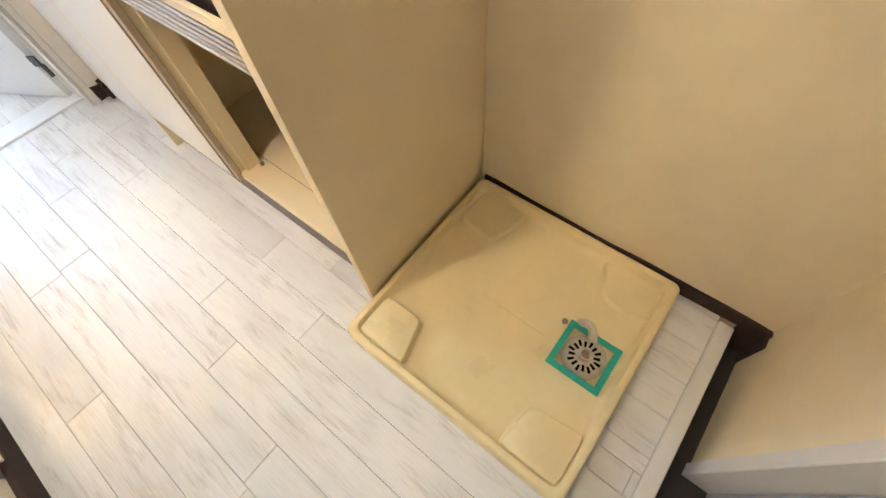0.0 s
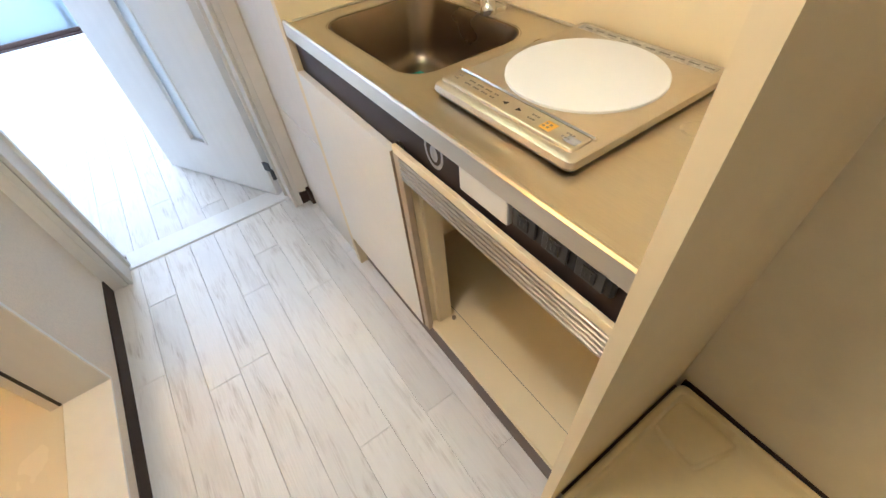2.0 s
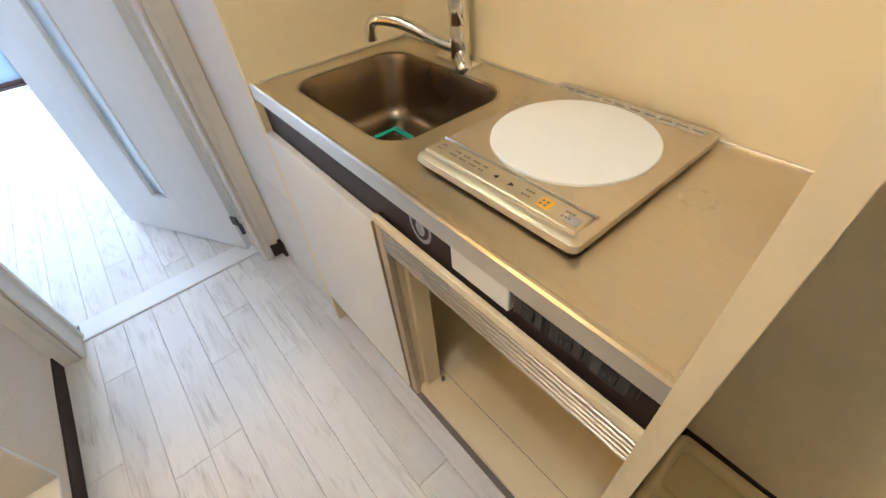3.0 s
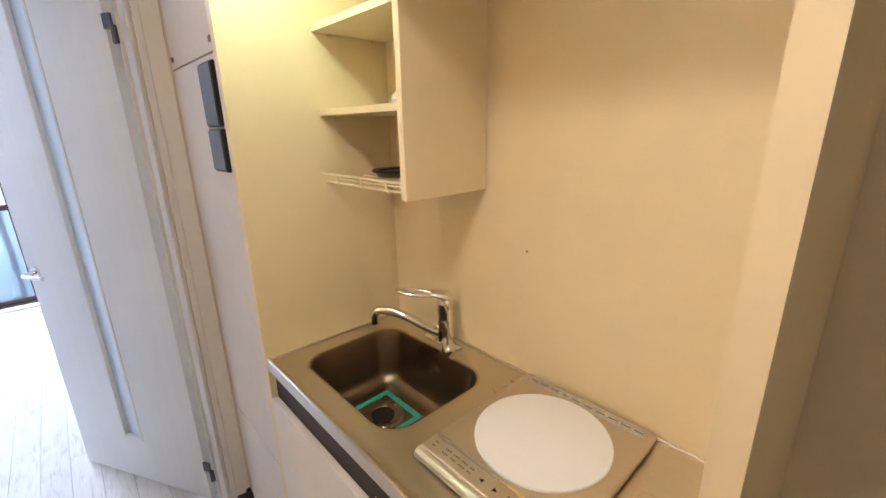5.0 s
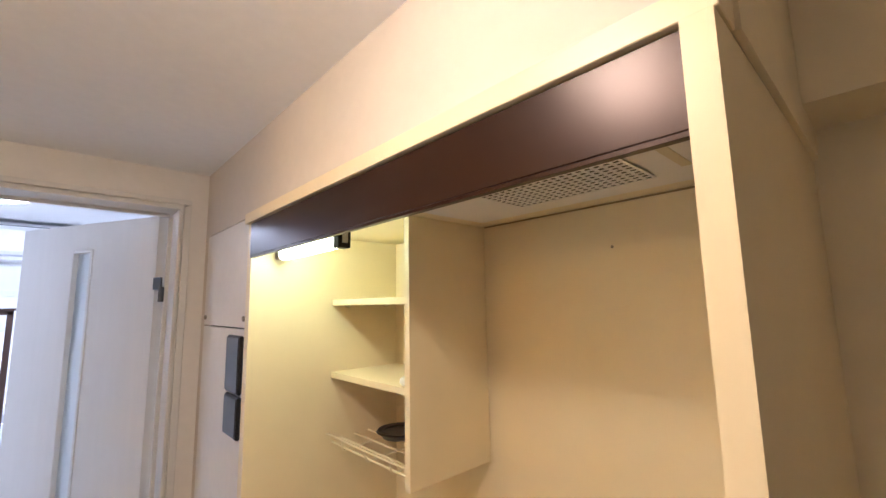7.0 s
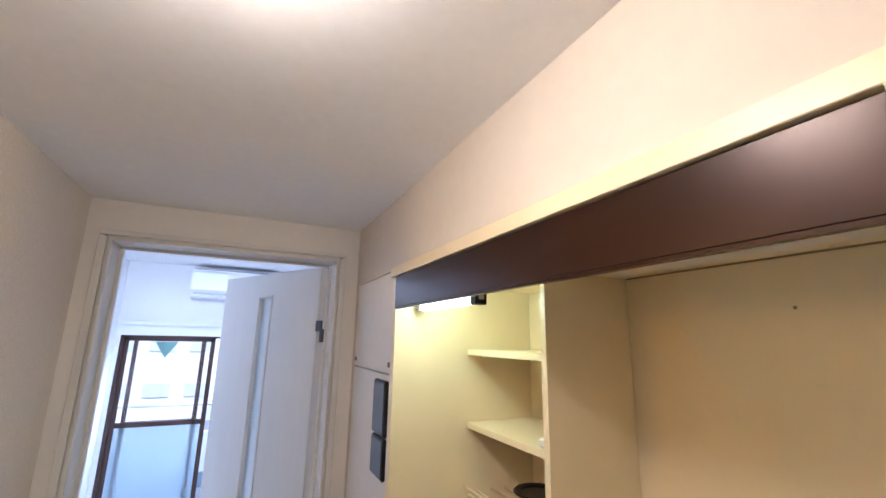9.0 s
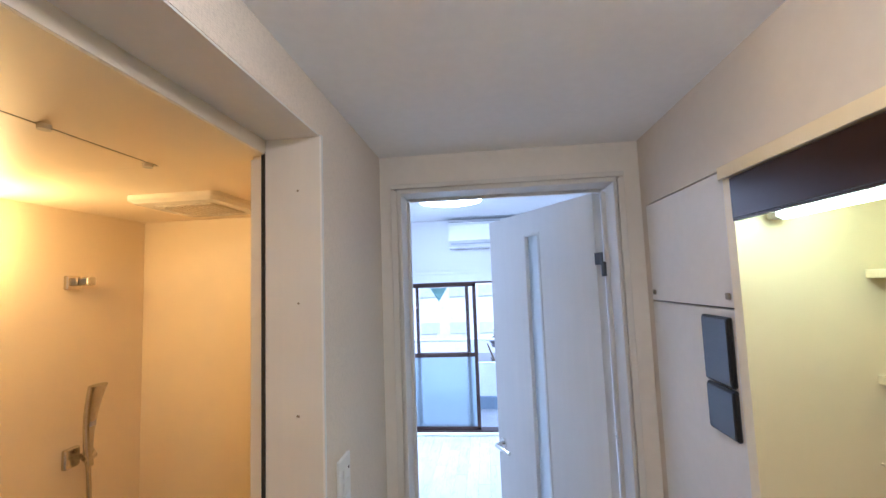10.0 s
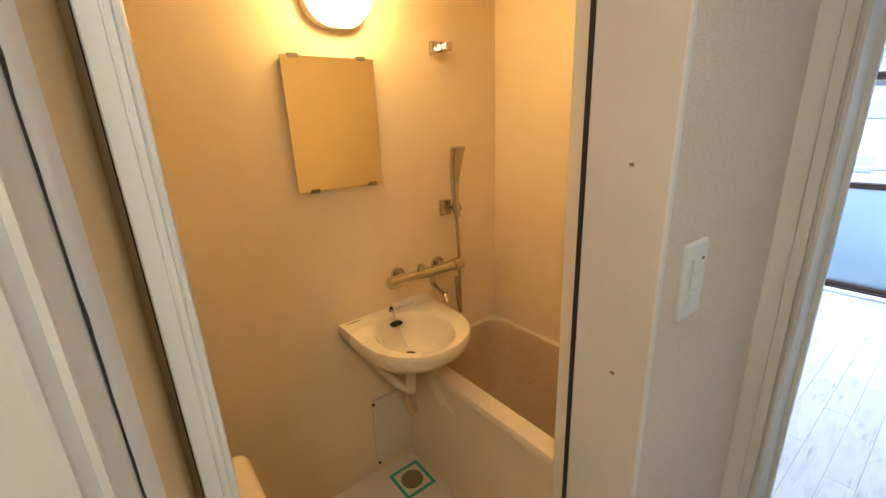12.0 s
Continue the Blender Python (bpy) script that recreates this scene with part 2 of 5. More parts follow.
CITYROOF = material("far_roof", (0.36, 0.37, 0.39), 0.9, grain=0.1, stain=0.1)
# distant panes paled; the bright haze over the view is in this colour
CITYGLASS = material("hazed_far_window", (0.60, 0.63, 0.65), 0.4, stain=0.1)
GROUND = material("asphalt", (0.06, 0.06, 0.06), 0.9, grain=0.2, stain=0.2)
# leaf colour lifted to pale grey: outdoor haze and glare painted in
LEAF = material("hazed_foliage", (0.27, 0.26, 0.26), 0.7, grain=0.4, grain_scale=4, stain=0.3)
BARK = material("bark", (0.12, 0.09, 0.06), 0.9, grain=0.3)
TAN = material("wire_coating_cream", (0.78, 0.68, 0.46), 0.4, stain=0.05)
YELLOW = material("yellow_key", (0.85, 0.50, 0.05), 0.5)
PRINT = material("grey_print", (0.22, 0.20, 0.17), 0.6)
PALE = material("pale_print", (0.42, 0.42, 0.46), 0.6, stain=0.3, stain_scale=60)
GRILLE = material("dull_grille_metal", (0.46, 0.40, 0.31), 0.42, metal=0.9, stain=0.1, stain_scale=20)
BRASS = material("dull_screw", (0.30, 0.26, 0.20), 0.4, metal=0.8)
WARM = material("hall_lamp_glow", (1.0, 0.9, 0.75), 0.5, emit=HALL_LAMP, emit_colour=(1.0, 0.79, 0.52))
BATHGLOW = material("bath_lamp_glow", (1.0, 0.95, 0.85), 0.5, emit=BATH_LAMP, emit_colour=(1.0, 0.585, 0.17))
TUBEGLOW = material("tube_glow", (1.0, 1.0, 0.95), 0.5, emit=TUBE_LAMP, emit_colour=(0.90, 1.0, 0.60))
ROOMGLOW = material("room_lamp_glow", (1.0, 1.0, 1.0), 0.5, emit=ROOM_LAMP, emit_colour=(0.94, 0.97, 1.0))


# ---- mesh helpers ----
def box(bm, x0, x1, y0, y1, z0, z1, bevel=0.0, segments=1):
    vs = [bm.verts.new((x, y, z)) for z in (z0, z1) for y in (y0, y1) for x in (x0, x1)]
    faces = [bm.faces.new([vs[i] for i in q]) for q in ((0, 2, 3, 1), (4, 5, 7, 6), (0, 1, 5, 4), (2, 6, 7, 3), (0, 4, 6, 2), (1, 3, 7, 5))]
    if bevel:
        edges = list({e for f in faces for e in f.edges})
        bmesh.ops.bevel(bm, geom=edges, offset=bevel, segments=segments, affect="EDGES", profile=0.5)
    return bm


def loft(bm, loops, cap_first=False, cap_last=False):
    rings = [[bm.verts.new(p) for p in loop] for loop in loops]
    n = len(rings[0])
    for a, b in zip(rings, rings[1:]):
        for i in range(n):
            bm.faces.new((a[i], a[(i + 1) % n], b[(i + 1) % n], b[i]))
    if cap_first:
        bm.faces.new(rings[0][::-1])
    if cap_last:
        bm.faces.new(rings[-1])
    return bm


def rounded(x0, x1, y0, y1, z, r, n=6):
    out = []
    for cx, cy, a in ((x1 - r, y1 - r, 0), (x0 + r, y1 - r, 90), (x0 + r, y0 + r, 180), (x1 - r, y0 + r, 270)):
        for k in range(n + 1):
            t = radians(a + 90 * k / n)
            out.append((cx + r * math.cos(t), cy + r * math.sin(t), z))
    return out


def ring(c, r, axis, n=16):
    a = Vector(axis).normalized()
    u = a.orthogonal().normalized()
    v = a.cross(u)
    return [tuple(Vector(c) + r * (math.cos(2 * math.pi * k / n) * u + math.sin(2 * math.pi * k / n) * v)) for k in range(n)]


def rod(bm, p, q, r, n=12, r2=None):
    axis = Vector(q) - Vector(p)
    return loft(bm, [ring(p, r, axis, n), ring(q, r if r2 is None else r2, axis, n)], True, True)


def pipe(bm, points, r, n=10):
    """A bent tube through points; the rings are carried along so that it doesn't twist."""
    pts = [Vector(p) for p in points]
    loops, u = [], None
    for i, p in enumerate(pts):
        d = (pts[min(i + 1, len(pts) - 1)] - pts[max(i - 1, 0)]).normalized()
        u = d.orthogonal().normalized() if u is None else (u - u.dot(d) * d).normalized()
        v = d.cross(u)
        rr = r[i] if isinstance(r, (list, tuple)) else r
        loops.append([tuple(p + rr * (math.cos(2 * math.pi * k / n) * u + math.sin(2 * math.pi * k / n) * v)) for k in range(n)])
    return loft(bm, loops, True, True)


def bend(points, steps=6):
    """Smooths a polyline into a rounded path."""
    pts = [Vector(p) for p in points]
    out = [pts[0]]
    for a, b, c in zip(pts, pts[1:], pts[2:]):
        s, e = (a + b) / 2, (b + c) / 2
        for k in range(steps + 1):
            t = k / steps
            out.append((1 - t) ** 2 * s + 2 * t * (1 - t) * b + t * t * e)
    return out + [pts[-1]]


def mesh_object(name, bm, mat, smooth=False):
    bmesh.ops.recalc_face_normals(bm, faces=bm.faces)
    me = bpy.data.meshes.new(name)
    bm.to_mesh(me)
    bm.free()
    me.materials.append(mat)
    if smooth:
        me.polygons.foreach_set("use_smooth", [True] * len(me.polygons))
        me.set_sharp_from_angle(angle=radians(40))
    return new(name, me)


def part(name, bm, mat, parent, label="", smooth=False):
    ob = mesh_object(name, bm, mat, smooth)
    ob.parent = parent
    ob.matrix_parent_inverse = parent.matrix_basis.inverted()
    if label:
        tagged(ob, label)
    return ob


def thing(name, place, label, category, group="", kind=""):
    ob = new(name)
    ob.empty_display_size = 0.05
    ob.matrix_basis = Matrix.Translation(place)
    return tagged(ob, label, category, group, kind)


def single(name, bm, mat, label, category, smooth=False, group="", kind=""):
    return tagged(mesh_object(name, bm, mat, smooth), label, category, group, kind)


def setting(name, bm, mat, label="", category="wall"):
    return tagged(mesh_object(name, bm, mat), label or name.replace("_", " "), category, kind="structure")


def B(*args, **kw):
    return box(bmesh.new(), *args, **kw)


def boxes(*rows, bevel=0.0):
    bm = bmesh.new()
    for r in rows:
        box(bm, *r, bevel=bevel)
    return bm


# ---- the plan ----
HALL_Y0, HALL_Y1 = -0.605, 0.235        # wall with the bath door, wall with the kitchen
END_X, FRONT_X = -2.02, 0.334           # wall with the room door, wall with the front door
CEIL = 2.122
ALCOVE_Y = 0.73
BATH_X0, BATH_X1, BATH_Y0, BATH_Y1, BATH_CEIL, BATH_FLOOR = -2.237, -0.85, -1.655, -0.76, 1.985, 0.10
OPEN_X0, OPEN_X1, OPEN_TOP = -1.513, -0.928, 2.02
ROOM_X0, ROOM_Y0, ROOM_Y1, ROOM_CEIL = -5.46, -1.24, 1.35, 2.42
WIN_Y0, WIN_Y1, WIN_TOP = -1.20, 0.45, 1.70

floor = setting("floor", boxes((-2.10, 0.233, -0.73, 0.80, -0.10, -0.006)), JOINT, "hall floor of white-washed planks with dark joints", "floor")
floor_room = setting("floor_room", boxes((-5.46, -2.19, -1.4, 1.5, -0.10, -0.006)), JOINT, "bright room floor of white-washed planks", "floor")
setting("wall_bath_side", boxes((-0.880, FRONT_X + 0.12, -0.73, HALL_Y0 - 0.013, -0.1, CEIL), (OPEN_X1 + 0.004, -0.880, -0.73, -0.660, -0.1, CEIL), (OPEN_X1 + 0.004, -0.880, -0.660, HALL_Y0 - 0.013, 2.052, CEIL),
                                (END_X, OPEN_X0, -0.73, HALL_Y0, -0.1, CEIL), (OPEN_X0, OPEN_X1 + 0.004, -0.73, HALL_Y0, OPEN_TOP, CEIL),
                                (OPEN_X0, OPEN_X1 + 0.004, -0.73, HALL_Y0, -0.1, 0.100)), WALLPAPER, "white woven wallpaper wall round the bath doorway")
setting("wall_end", boxes((-2.14, END_X, -0.731, -0.556, -0.1, 2.5), (-2.36, -2.30, -1.40, -0.671, -0.1, 2.5), (-2.30, -2.14, -0.731, -0.671, -0.1, 2.5), (-2.14, END_X, 0.174, 1.5, -0.1, 2.5), (-2.14, END_X, -0.556, 0.174, 2.014, 2.5)),
        SMOOTHPAPER, "white wallpaper wall round the room door")
setting("wall_kitchen_side", boxes((-2.02, -1.985, HALL_Y1, 0.80, -0.1, CEIL), (-1.985, -0.527, HALL_Y1 + 0.0, 0.80, 1.906, CEIL)), GLAREPAPER, "pale beige wallpaper wall above the kitchenette, darkened against the hall lamp's glare")
setting("wall_alcove", boxes((-0.56, FRONT_X + 0.12, ALCOVE_Y, 0.82, -0.15, CEIL)), BEIGE, "beige papered back wall of the washing machine alcove")
setting("wall_alcove_side", boxes((-0.5268, -0.5203, 0.2625, ALCOVE_Y - 0.001, 1.8795, CEIL), (-0.5268, -0.5232, HALL_Y1 + 0.001, 0.2625, 1.9065, CEIL)), BEIGE, "beige papered side wall above the kitchenette panel")
setting("beam", boxes((-0.520, FRONT_X, 0.60, ALCOVE_Y, 1.928, CEIL)), BEIGE, "beige papered beam along the alcove", "beam")
setting("wall_front", boxes((FRONT_X, FRONT_X + 0.12, 0.375, ALCOVE_Y, -0.15, CEIL), (FRONT_X, FRONT_X + 0.12, HALL_Y0, 0.375, 2.03, CEIL),
                            (FRONT_X, FRONT_X + 0.12, HALL_Y0, -0.50, -0.15, 2.03)), BEIGE, "beige papered wall beside the front door")
setting("ceiling", boxes((-2.02, 0.46, -0.73, 0.82, CEIL, CEIL + 0.1)), CEILING, "white papered hall ceiling", "ceiling")
setting("ceiling_room", boxes((-5.7, -2.14, -1.4, 1.5, ROOM_CEIL, ROOM_CEIL + 0.12)), ROOMWALL, "white room ceiling", "ceiling")
setting("wall_room_south", boxes((-5.46, -2.36, ROOM_Y0 - 0.12, ROOM_Y0, -0.1, ROOM_CEIL)), ROOMWALL, "white room wall")
setting("wall_room_north", boxes((-5.46, -2.14, ROOM_Y1, ROOM_Y1 + 0.12, -0.1, ROOM_CEIL)), ROOMWALL, "white room wall")
setting("wall_window", boxes((-5.62, ROOM_X0, -1.4, WIN_Y0, -0.1, ROOM_CEIL), (-5.62, ROOM_X0, WIN_Y1, 1.5, -0.1, ROOM_CEIL),
                             (-5.62, ROOM_X0, WIN_Y0, WIN_Y1, WIN_TOP, ROOM_CEIL), (-5.62, ROOM_X0, WIN_Y0, WIN_Y1, -0.1, 0.02)), ROOMWALL, "white room wall round the balcony window")
setting("trim_curtain_rail", boxes((ROOM_X0, ROOM_X0 + 0.03, -1.235, 0.75, 1.80, 1.86), (ROOM_X0, ROOM_X0 + 0.05, -1.235, 0.75, 1.84, 1.86)), ROOMWALL,
        "white curtain pelmet above the balcony window", "trim")
setting("entrance_floor", boxes((0.266, 1.0, -0.73, 0.80, -0.14, -0.088)), TILE, "dark tiled entrance floor one step down", "floor")
setting("step_edge", boxes((0.233, 0.270, -0.604, 0.706, -0.09, 0.012), bevel=0.003), CASING, "pale wooden edge of the entrance step", "step")

# skirting of dark soft vinyl, slightly wavy along its top edge
def skirting(name, points, height, thick, normal):
    bm = bmesh.new()
    (x0, y0), (x1, y1) = points
    n = max(2, int(math.hypot(x1 - x0, y1 - y0) / 0.06))
    loops = []
    for k in range(n + 1):
        t = k / n
        x, y = x0 + (x1 - x0) * t, y0 + (y1 - y0) * t
        h = height + 0.0025 * math.sin(9 * t + 1.3) + 0.0015 * math.sin(23 * t)
        th = thick + 0.002 * (1 + math.sin(11 * t))
        loops.append([(x, y, 0.0), (x + normal[0] * th, y + normal[1] * th, 0.0), (x + normal[0] * th, y + normal[1] * th, h - 0.002), (x, y, h)])
    loft(bm, loops, True, True)
    return setting(name, bm, RUBBER, "dark brown vinyl skirting strip along the floor", "baseboard")


skirting("baseboard_bath_side", ((-2.035, HALL_Y0 - 0.013), (FRONT_X, HALL_Y0 - 0.013)), 0.06, 0.016, (0, 1))
skirting("baseboard_end", ((-2.02, 0.187), (-2.02, 0.2345)), 0.06, 0.004, (1, 0))
skirting("baseboard_kitchen_side", ((-2.018, HALL_Y1), (-1.980, HALL_Y1)), 0.072, 0.013, (0, -1))
skirting("baseboard_alcove", ((-0.515, ALCOVE_Y), (FRONT_X, ALCOVE_Y)), 0.048, 0.004, (0, -1))
setting("baseboard_entrance", boxes((0.272, FRONT_X, ALCOVE_Y - 0.02, ALCOVE_Y - 0.008, -0.088, 0.05), (FRONT_X - 0.006, FRONT_X, 0.68, ALCOVE_Y - 0.02, -0.088, 0.04)),
        RUBBER, "dark vinyl skirting beside the entrance step", "baseboard")

# front door: grey steel leaf in a white frame
door_front = thing("door_front", (0.36, 0, -0.088), "grey steel front door, closed, in a white frame", "door", kind="structure")
part("door_leaf", B(FRONT_X + 0.05, FRONT_X + 0.09, -0.46, 0.34, -0.08, 1.98, bevel=0.002), GREYDOOR, door_front)
part("door_frame", boxes((FRONT_X - 0.008, FRONT_X + 0.12, 0.342, 0.375, -0.088, 2.03), (FRONT_X - 0.008, FRONT_X + 0.12, -0.50, -0.462, -0.088, 2.03),
                         (FRONT_X - 0.008, FRONT_X + 0.12, -0.462, 0.342, 1.985, 2.03), bevel=0.002), CASING, door_front)


# ---- room door: stepped casing, threshold and the open leaf ----
def casing_profile(inner, outer):
    """Cross-section bands of the room door's casing, from the wall side to the opening."""
    return ((outer, inner + (outer - inner) * 0.42, END_X + 0.008), (inner + (outer - inner) * 0.42, inner + (outer - inner) * 0.24, END_X + 0.001), (inner + (outer - inner) * 0.24, inner, END_X + 0.012))


door_1 = thing("door_1", (-2.08, -0.18, 0.0), "white stepped door casing with pale threshold between hall and room", "door frame", kind="structure")
rows = []
for inner, outer in ((-0.531, -0.568), (0.150, 0.186)):
    for a, b, x in casing_profile(inner, outer):
        rows.append((-2.145, x, min(a, b), max(a, b), 0.0, 1.992 if x > END_X + 0.01 else 2.004))
part("jamb", boxes(*rows[:3], bevel=0.0015), CASING, door_1)
part("jamb", boxes(*rows[3:], bevel=0.0015), CASING, door_1)
part("head", boxes((-2.145, END_X + 0.012, -0.540, 0.159, 1.992, 2.003), (-2.145, END_X + 0.001, -0.5475, 0.166, 2.003, 2.010), (-2.145, END_X + 0.008, -0.568, 0.186, 2.010, 2.026), bevel=0.0015), CASING, door_1)
part("stop", boxes((-2.125, -2.105, -0.531, -0.521, 0.01, 1.982), (-2.125, -2.105, 0.140, 0.150, 0.01, 1.982), (-2.125, -2.105, -0.521, 0.140, 1.982, 1.992)), CASING, door_1)
part("threshold", B(-2.20, -2.092, -0.531, 0.150, -0.006, 0.008, bevel=0.003), DOORWHITE, door_1, "pale threshold strip")
part("strike_plate", B(-2.14, -2.128, -0.5312, -0.5275, 0.03, 0.034), BRASS, door_1)

LEAF_TURN = math.degrees(math.atan2(-0.489, -0.872))
door_leaf = thing("room_door", (0, 0, 0), "white room door standing open with a narrow satin glass slot", "door")
W, T = 0.715, 0.034
part("leaf", boxes((0, 0.312, 0, T, 0.012, 1.985), (0.424, W, 0, T, 0.012, 1.985), (0.312, 0.424, 0, T, 0.012, 0.215), (0.312, 0.424, 0, T, 1.89, 1.985)), DOORWHITE, door_leaf)
part("glass_slot", B(0.324, 0.412, T * 0.35, T * 0.6, 0.227, 1.878), SLOTGLASS, door_leaf, "satin glass strip")
part("bead", boxes((0.312, 0.324, -0.004, T + 0.004, 0.215, 1.89), (0.412, 0.424, -0.004, T + 0.004, 0.215, 1.89), (0.324, 0.412, -0.004, T + 0.004, 0.215, 0.227), (0.324, 0.412, -0.004, T + 0.004, 1.878, 1.89), bevel=0.002),
     DOORWHITE, door_leaf)
for side in (1, -1):
    y = T if side > 0 else 0.0
    h = part("handle", rod(bmesh.new(), (0.668, y, 0.93), (0.668, y + side * 0.008, 0.93), 0.024, 20), CHROME, door_leaf, "brushed lever handle", smooth=True)
    bm = bmesh.new()
    pipe(bm, bend([(0.668, y, 0.93), (0.668, y + side * 0.05, 0.93), (0.62, y + side * 0.052, 0.932), (0.55, y + side * 0.046, 0.928)]), 0.0085)
    part("lever", bm, CHROME, h, smooth=True)
for z in (1.74, 0.16):
    hinge = part("hinge", boxes((-0.028, 0.004, T - 0.004, T + 0.003, z - 0.005, z + 0.036), (-0.040, -0.024, T - 0.004, T + 0.003, z - 0.045, z + 0.003)), BLACKSTEEL, door_leaf, "grey pivot hinge")
    part("pin", rod(bmesh.new(), (-0.032, T + 0.002, z - 0.045), (-0.032, T + 0.002, z + 0.004), 0.007), BLACKSTEEL, hinge, smooth=True)
door_leaf.matrix_basis = pose(-2.150, 0.145, 0, 0, 0, LEAF_TURN)


# ---- balcony window, balcony and the view ----
window_1 = thing("window_1", (-5.54, -0.38, 0.02), "bronze aluminium balcony window, one side slid open, frosted below", "window", kind="structure")
part("window_frame", boxes((-5.60, -5.47, WIN_Y0, WIN_Y0 + 0.03, 0.02, WIN_TOP), (-5.60, -5.47, WIN_Y1 - 0.03, WIN_Y1, 0.02, WIN_TOP),
                           (-5.60, -5.47, WIN_Y0, WIN_Y1, WIN_TOP - 0.02, WIN_TOP), (-5.60, -5.47, WIN_Y0, WIN_Y1, 0.02, 0.035)), BRONZE, window_1)
for x, y0, y1 in ((-5.515, -1.17, -0.39), (-5.56, -1.10, -0.475)):
    sash = part("sash", boxes((x - 0.015, x + 0.015, y0, y0 + 0.035, 0.03, 1.68), (x - 0.015, x + 0.015, y1 - 0.04, y1, 0.03, 1.68), (x - 0.015, x + 0.015, y0, y1, 1.645, 1.68),
                              (x - 0.015, x + 0.015, y0, y1, 0.03, 0.07), (x - 0.016, x + 0.016, y0, y1, 0.845, 0.89), bevel=0.002), BRONZE, window_1)
    for mat, z0, z1 in ((FROST, 0.07, 0.845), (GLASS, 0.89, 1.645)):
        if x < -5.55 and mat is FROST:
            continue
        pane = part("pane", B(x - 0.003, x + 0.003, y0 + 0.035, y1 - 0.04, z0, z1), mat, sash)
        pane.visible_shadow = False
part("sticker", loft(bmesh.new(), [[(-5.507, -0.92, 1.64), (-5.507, -0.72, 1.64), (-5.507, -0.82, 1.48)], [(-5.505, -0.92, 1.64), (-5.505, -0.72, 1.64), (-5.505, -0.82, 1.48)]], True, True),
     material("pale_green_sticker", (0.20, 0.36, 0.33), 0.6), window_1, "pale green triangular sticker")
part("window_sill", B(-5.47, -5.40, WIN_Y0 - 0.03, WIN_Y1 + 0.03, 0.0, 0.022, bevel=0.004), ROOMWALL, window_1)

setting("balcony_floor", boxes((-6.75, -5.62, -2.6, 2.6, -0.25, -0.06)), BALCONYFLOOR, "grey balcony floor", "balcony")
setting("balcony_slab", boxes((-6.75, -5.62, -2.6, 2.6, 2.5, 2.65)), BALCONY, "underside of the balcony above", "balcony")
parapet = thing("balcony_parapet", (-6.7, 0, -0.06), "white solid balcony parapet with a metal hand rail", "parapet")
part("wall", boxes((-6.75, -6.65, -2.6, 2.6, -0.06, 0.555)), BALCONY, parapet)
part("kerb", boxes((-6.65, -6.60, -2.6, 2.6, -0.06, 0.10)), material("blue_grey_waterproofing", (0.22, 0.27, 0.33), 0.7, stain=0.1), parapet, "blue-grey waterproofed kerb")
part("rail", rod(bmesh.new(), (-6.70, -2.6, 0.875), (-6.70, 2.6, 0.875), 0.022), ACWHITE, parapet, smooth=True)
for k in range(6):
    y = -2.4 + k * 0.95
    part("post", rod(bmesh.new(), (-6.70, y, 0.555), (-6.70, y, 0.875), 0.014), ACWHITE, parapet, smooth=True)

setting("ground", boxes((-400, 300, -400, 400, -12.5, -12.0)), GROUND, "asphalt ground far below the balcony", "ground")


def building(x, y, w, d, h, floors, bays, label):
    b = thing("apartment_building", (x, y, -12), label, "building", group="far buildings")
    part("wall", B(x - d, x, y - w / 2, y + w / 2, -12, -12 + h), CITYWALL, b)
    part("roof", boxes((x - d - 0.2, x + 0.2, y - w / 2 - 0.2, y + w / 2 + 0.2, -12 + h, -12 + h + 0.5)), CITYROOF, b)
    for i in range(floors):
        for j in range(bays):
            z = -12 + (i + 0.35) * h / floors
            yy = y - w / 2 + (j + 0.5) * w / bays
            ww = part("window", boxes((x, x + 0.06, yy - 0.32 * w / bays, yy + 0.32 * w / bays, z, z + 0.30 * h / floors)), CITYGLASS, b)


building(-34, -6, 14, 9, 14.5, 5, 6, "pale plaster apartment block far beyond the balcony")
building(-42, 9, 12, 9, 17.0, 6, 5, "white plaster apartment block far beyond the balcony")
building(-60, -22, 18, 10, 20.0, 7, 6, "grey plaster office block far beyond the balcony")
building(-26, 2.6, 8, 6, 9.0, 3, 4, "low pale house with flat roof beyond the balcony")


def tree(x, y, h, seed):
    rnd = random.Random(seed)
    t = thing("tree", (x, y, -12), "round-crowned street tree beyond the balcony, leaves paled by painted haze", "tree", group="street trees")
    bm = bmesh.new()
    pipe(bm, [(x, y, -12), (x + 0.1, y, -12 + h * 0.35), (x, y + 0.1, -12 + h * 0.75)], [0.25, 0.18, 0.07], 8)
    for k in range(5):
        a = k * 1.3
        pipe(bm, [(x, y, -12 + h * (0.35 + 0.06 * k)), (x + 0.9 * math.cos(a), y + 0.9 * math.sin(a), -12 + h * (0.5 + 0.06 * k))], [0.08, 0.03], 6)
    part("trunk", bm, BARK, t)
    bm = bmesh.new()
    for k in range(700):
        d = Vector((rnd.gauss(0, 1), rnd.gauss(0, 1), rnd.gauss(0, 1))).normalized() * rnd.uniform(0.5, 1.0) * (1 + 0.25 * math.sin(k))
        c = Vector((x, y, -12 + h * 0.75)) + Vector((d.x * 0.6, d.y * 0.55, d.z * 0.5))
        u = Vector((rnd.gauss(0, 1), rnd.gauss(0, 1), rnd.gauss(0, 1))).normalized() * 0.11
        v = u.orthogonal().normalized() * 0.08
        bm.faces.new([bm.verts.new(c + q) for q in (u, v, -u, -v)])
    part("crown", bm, LEAF, t)


tree(-22, 0.45, 14.4, 1)

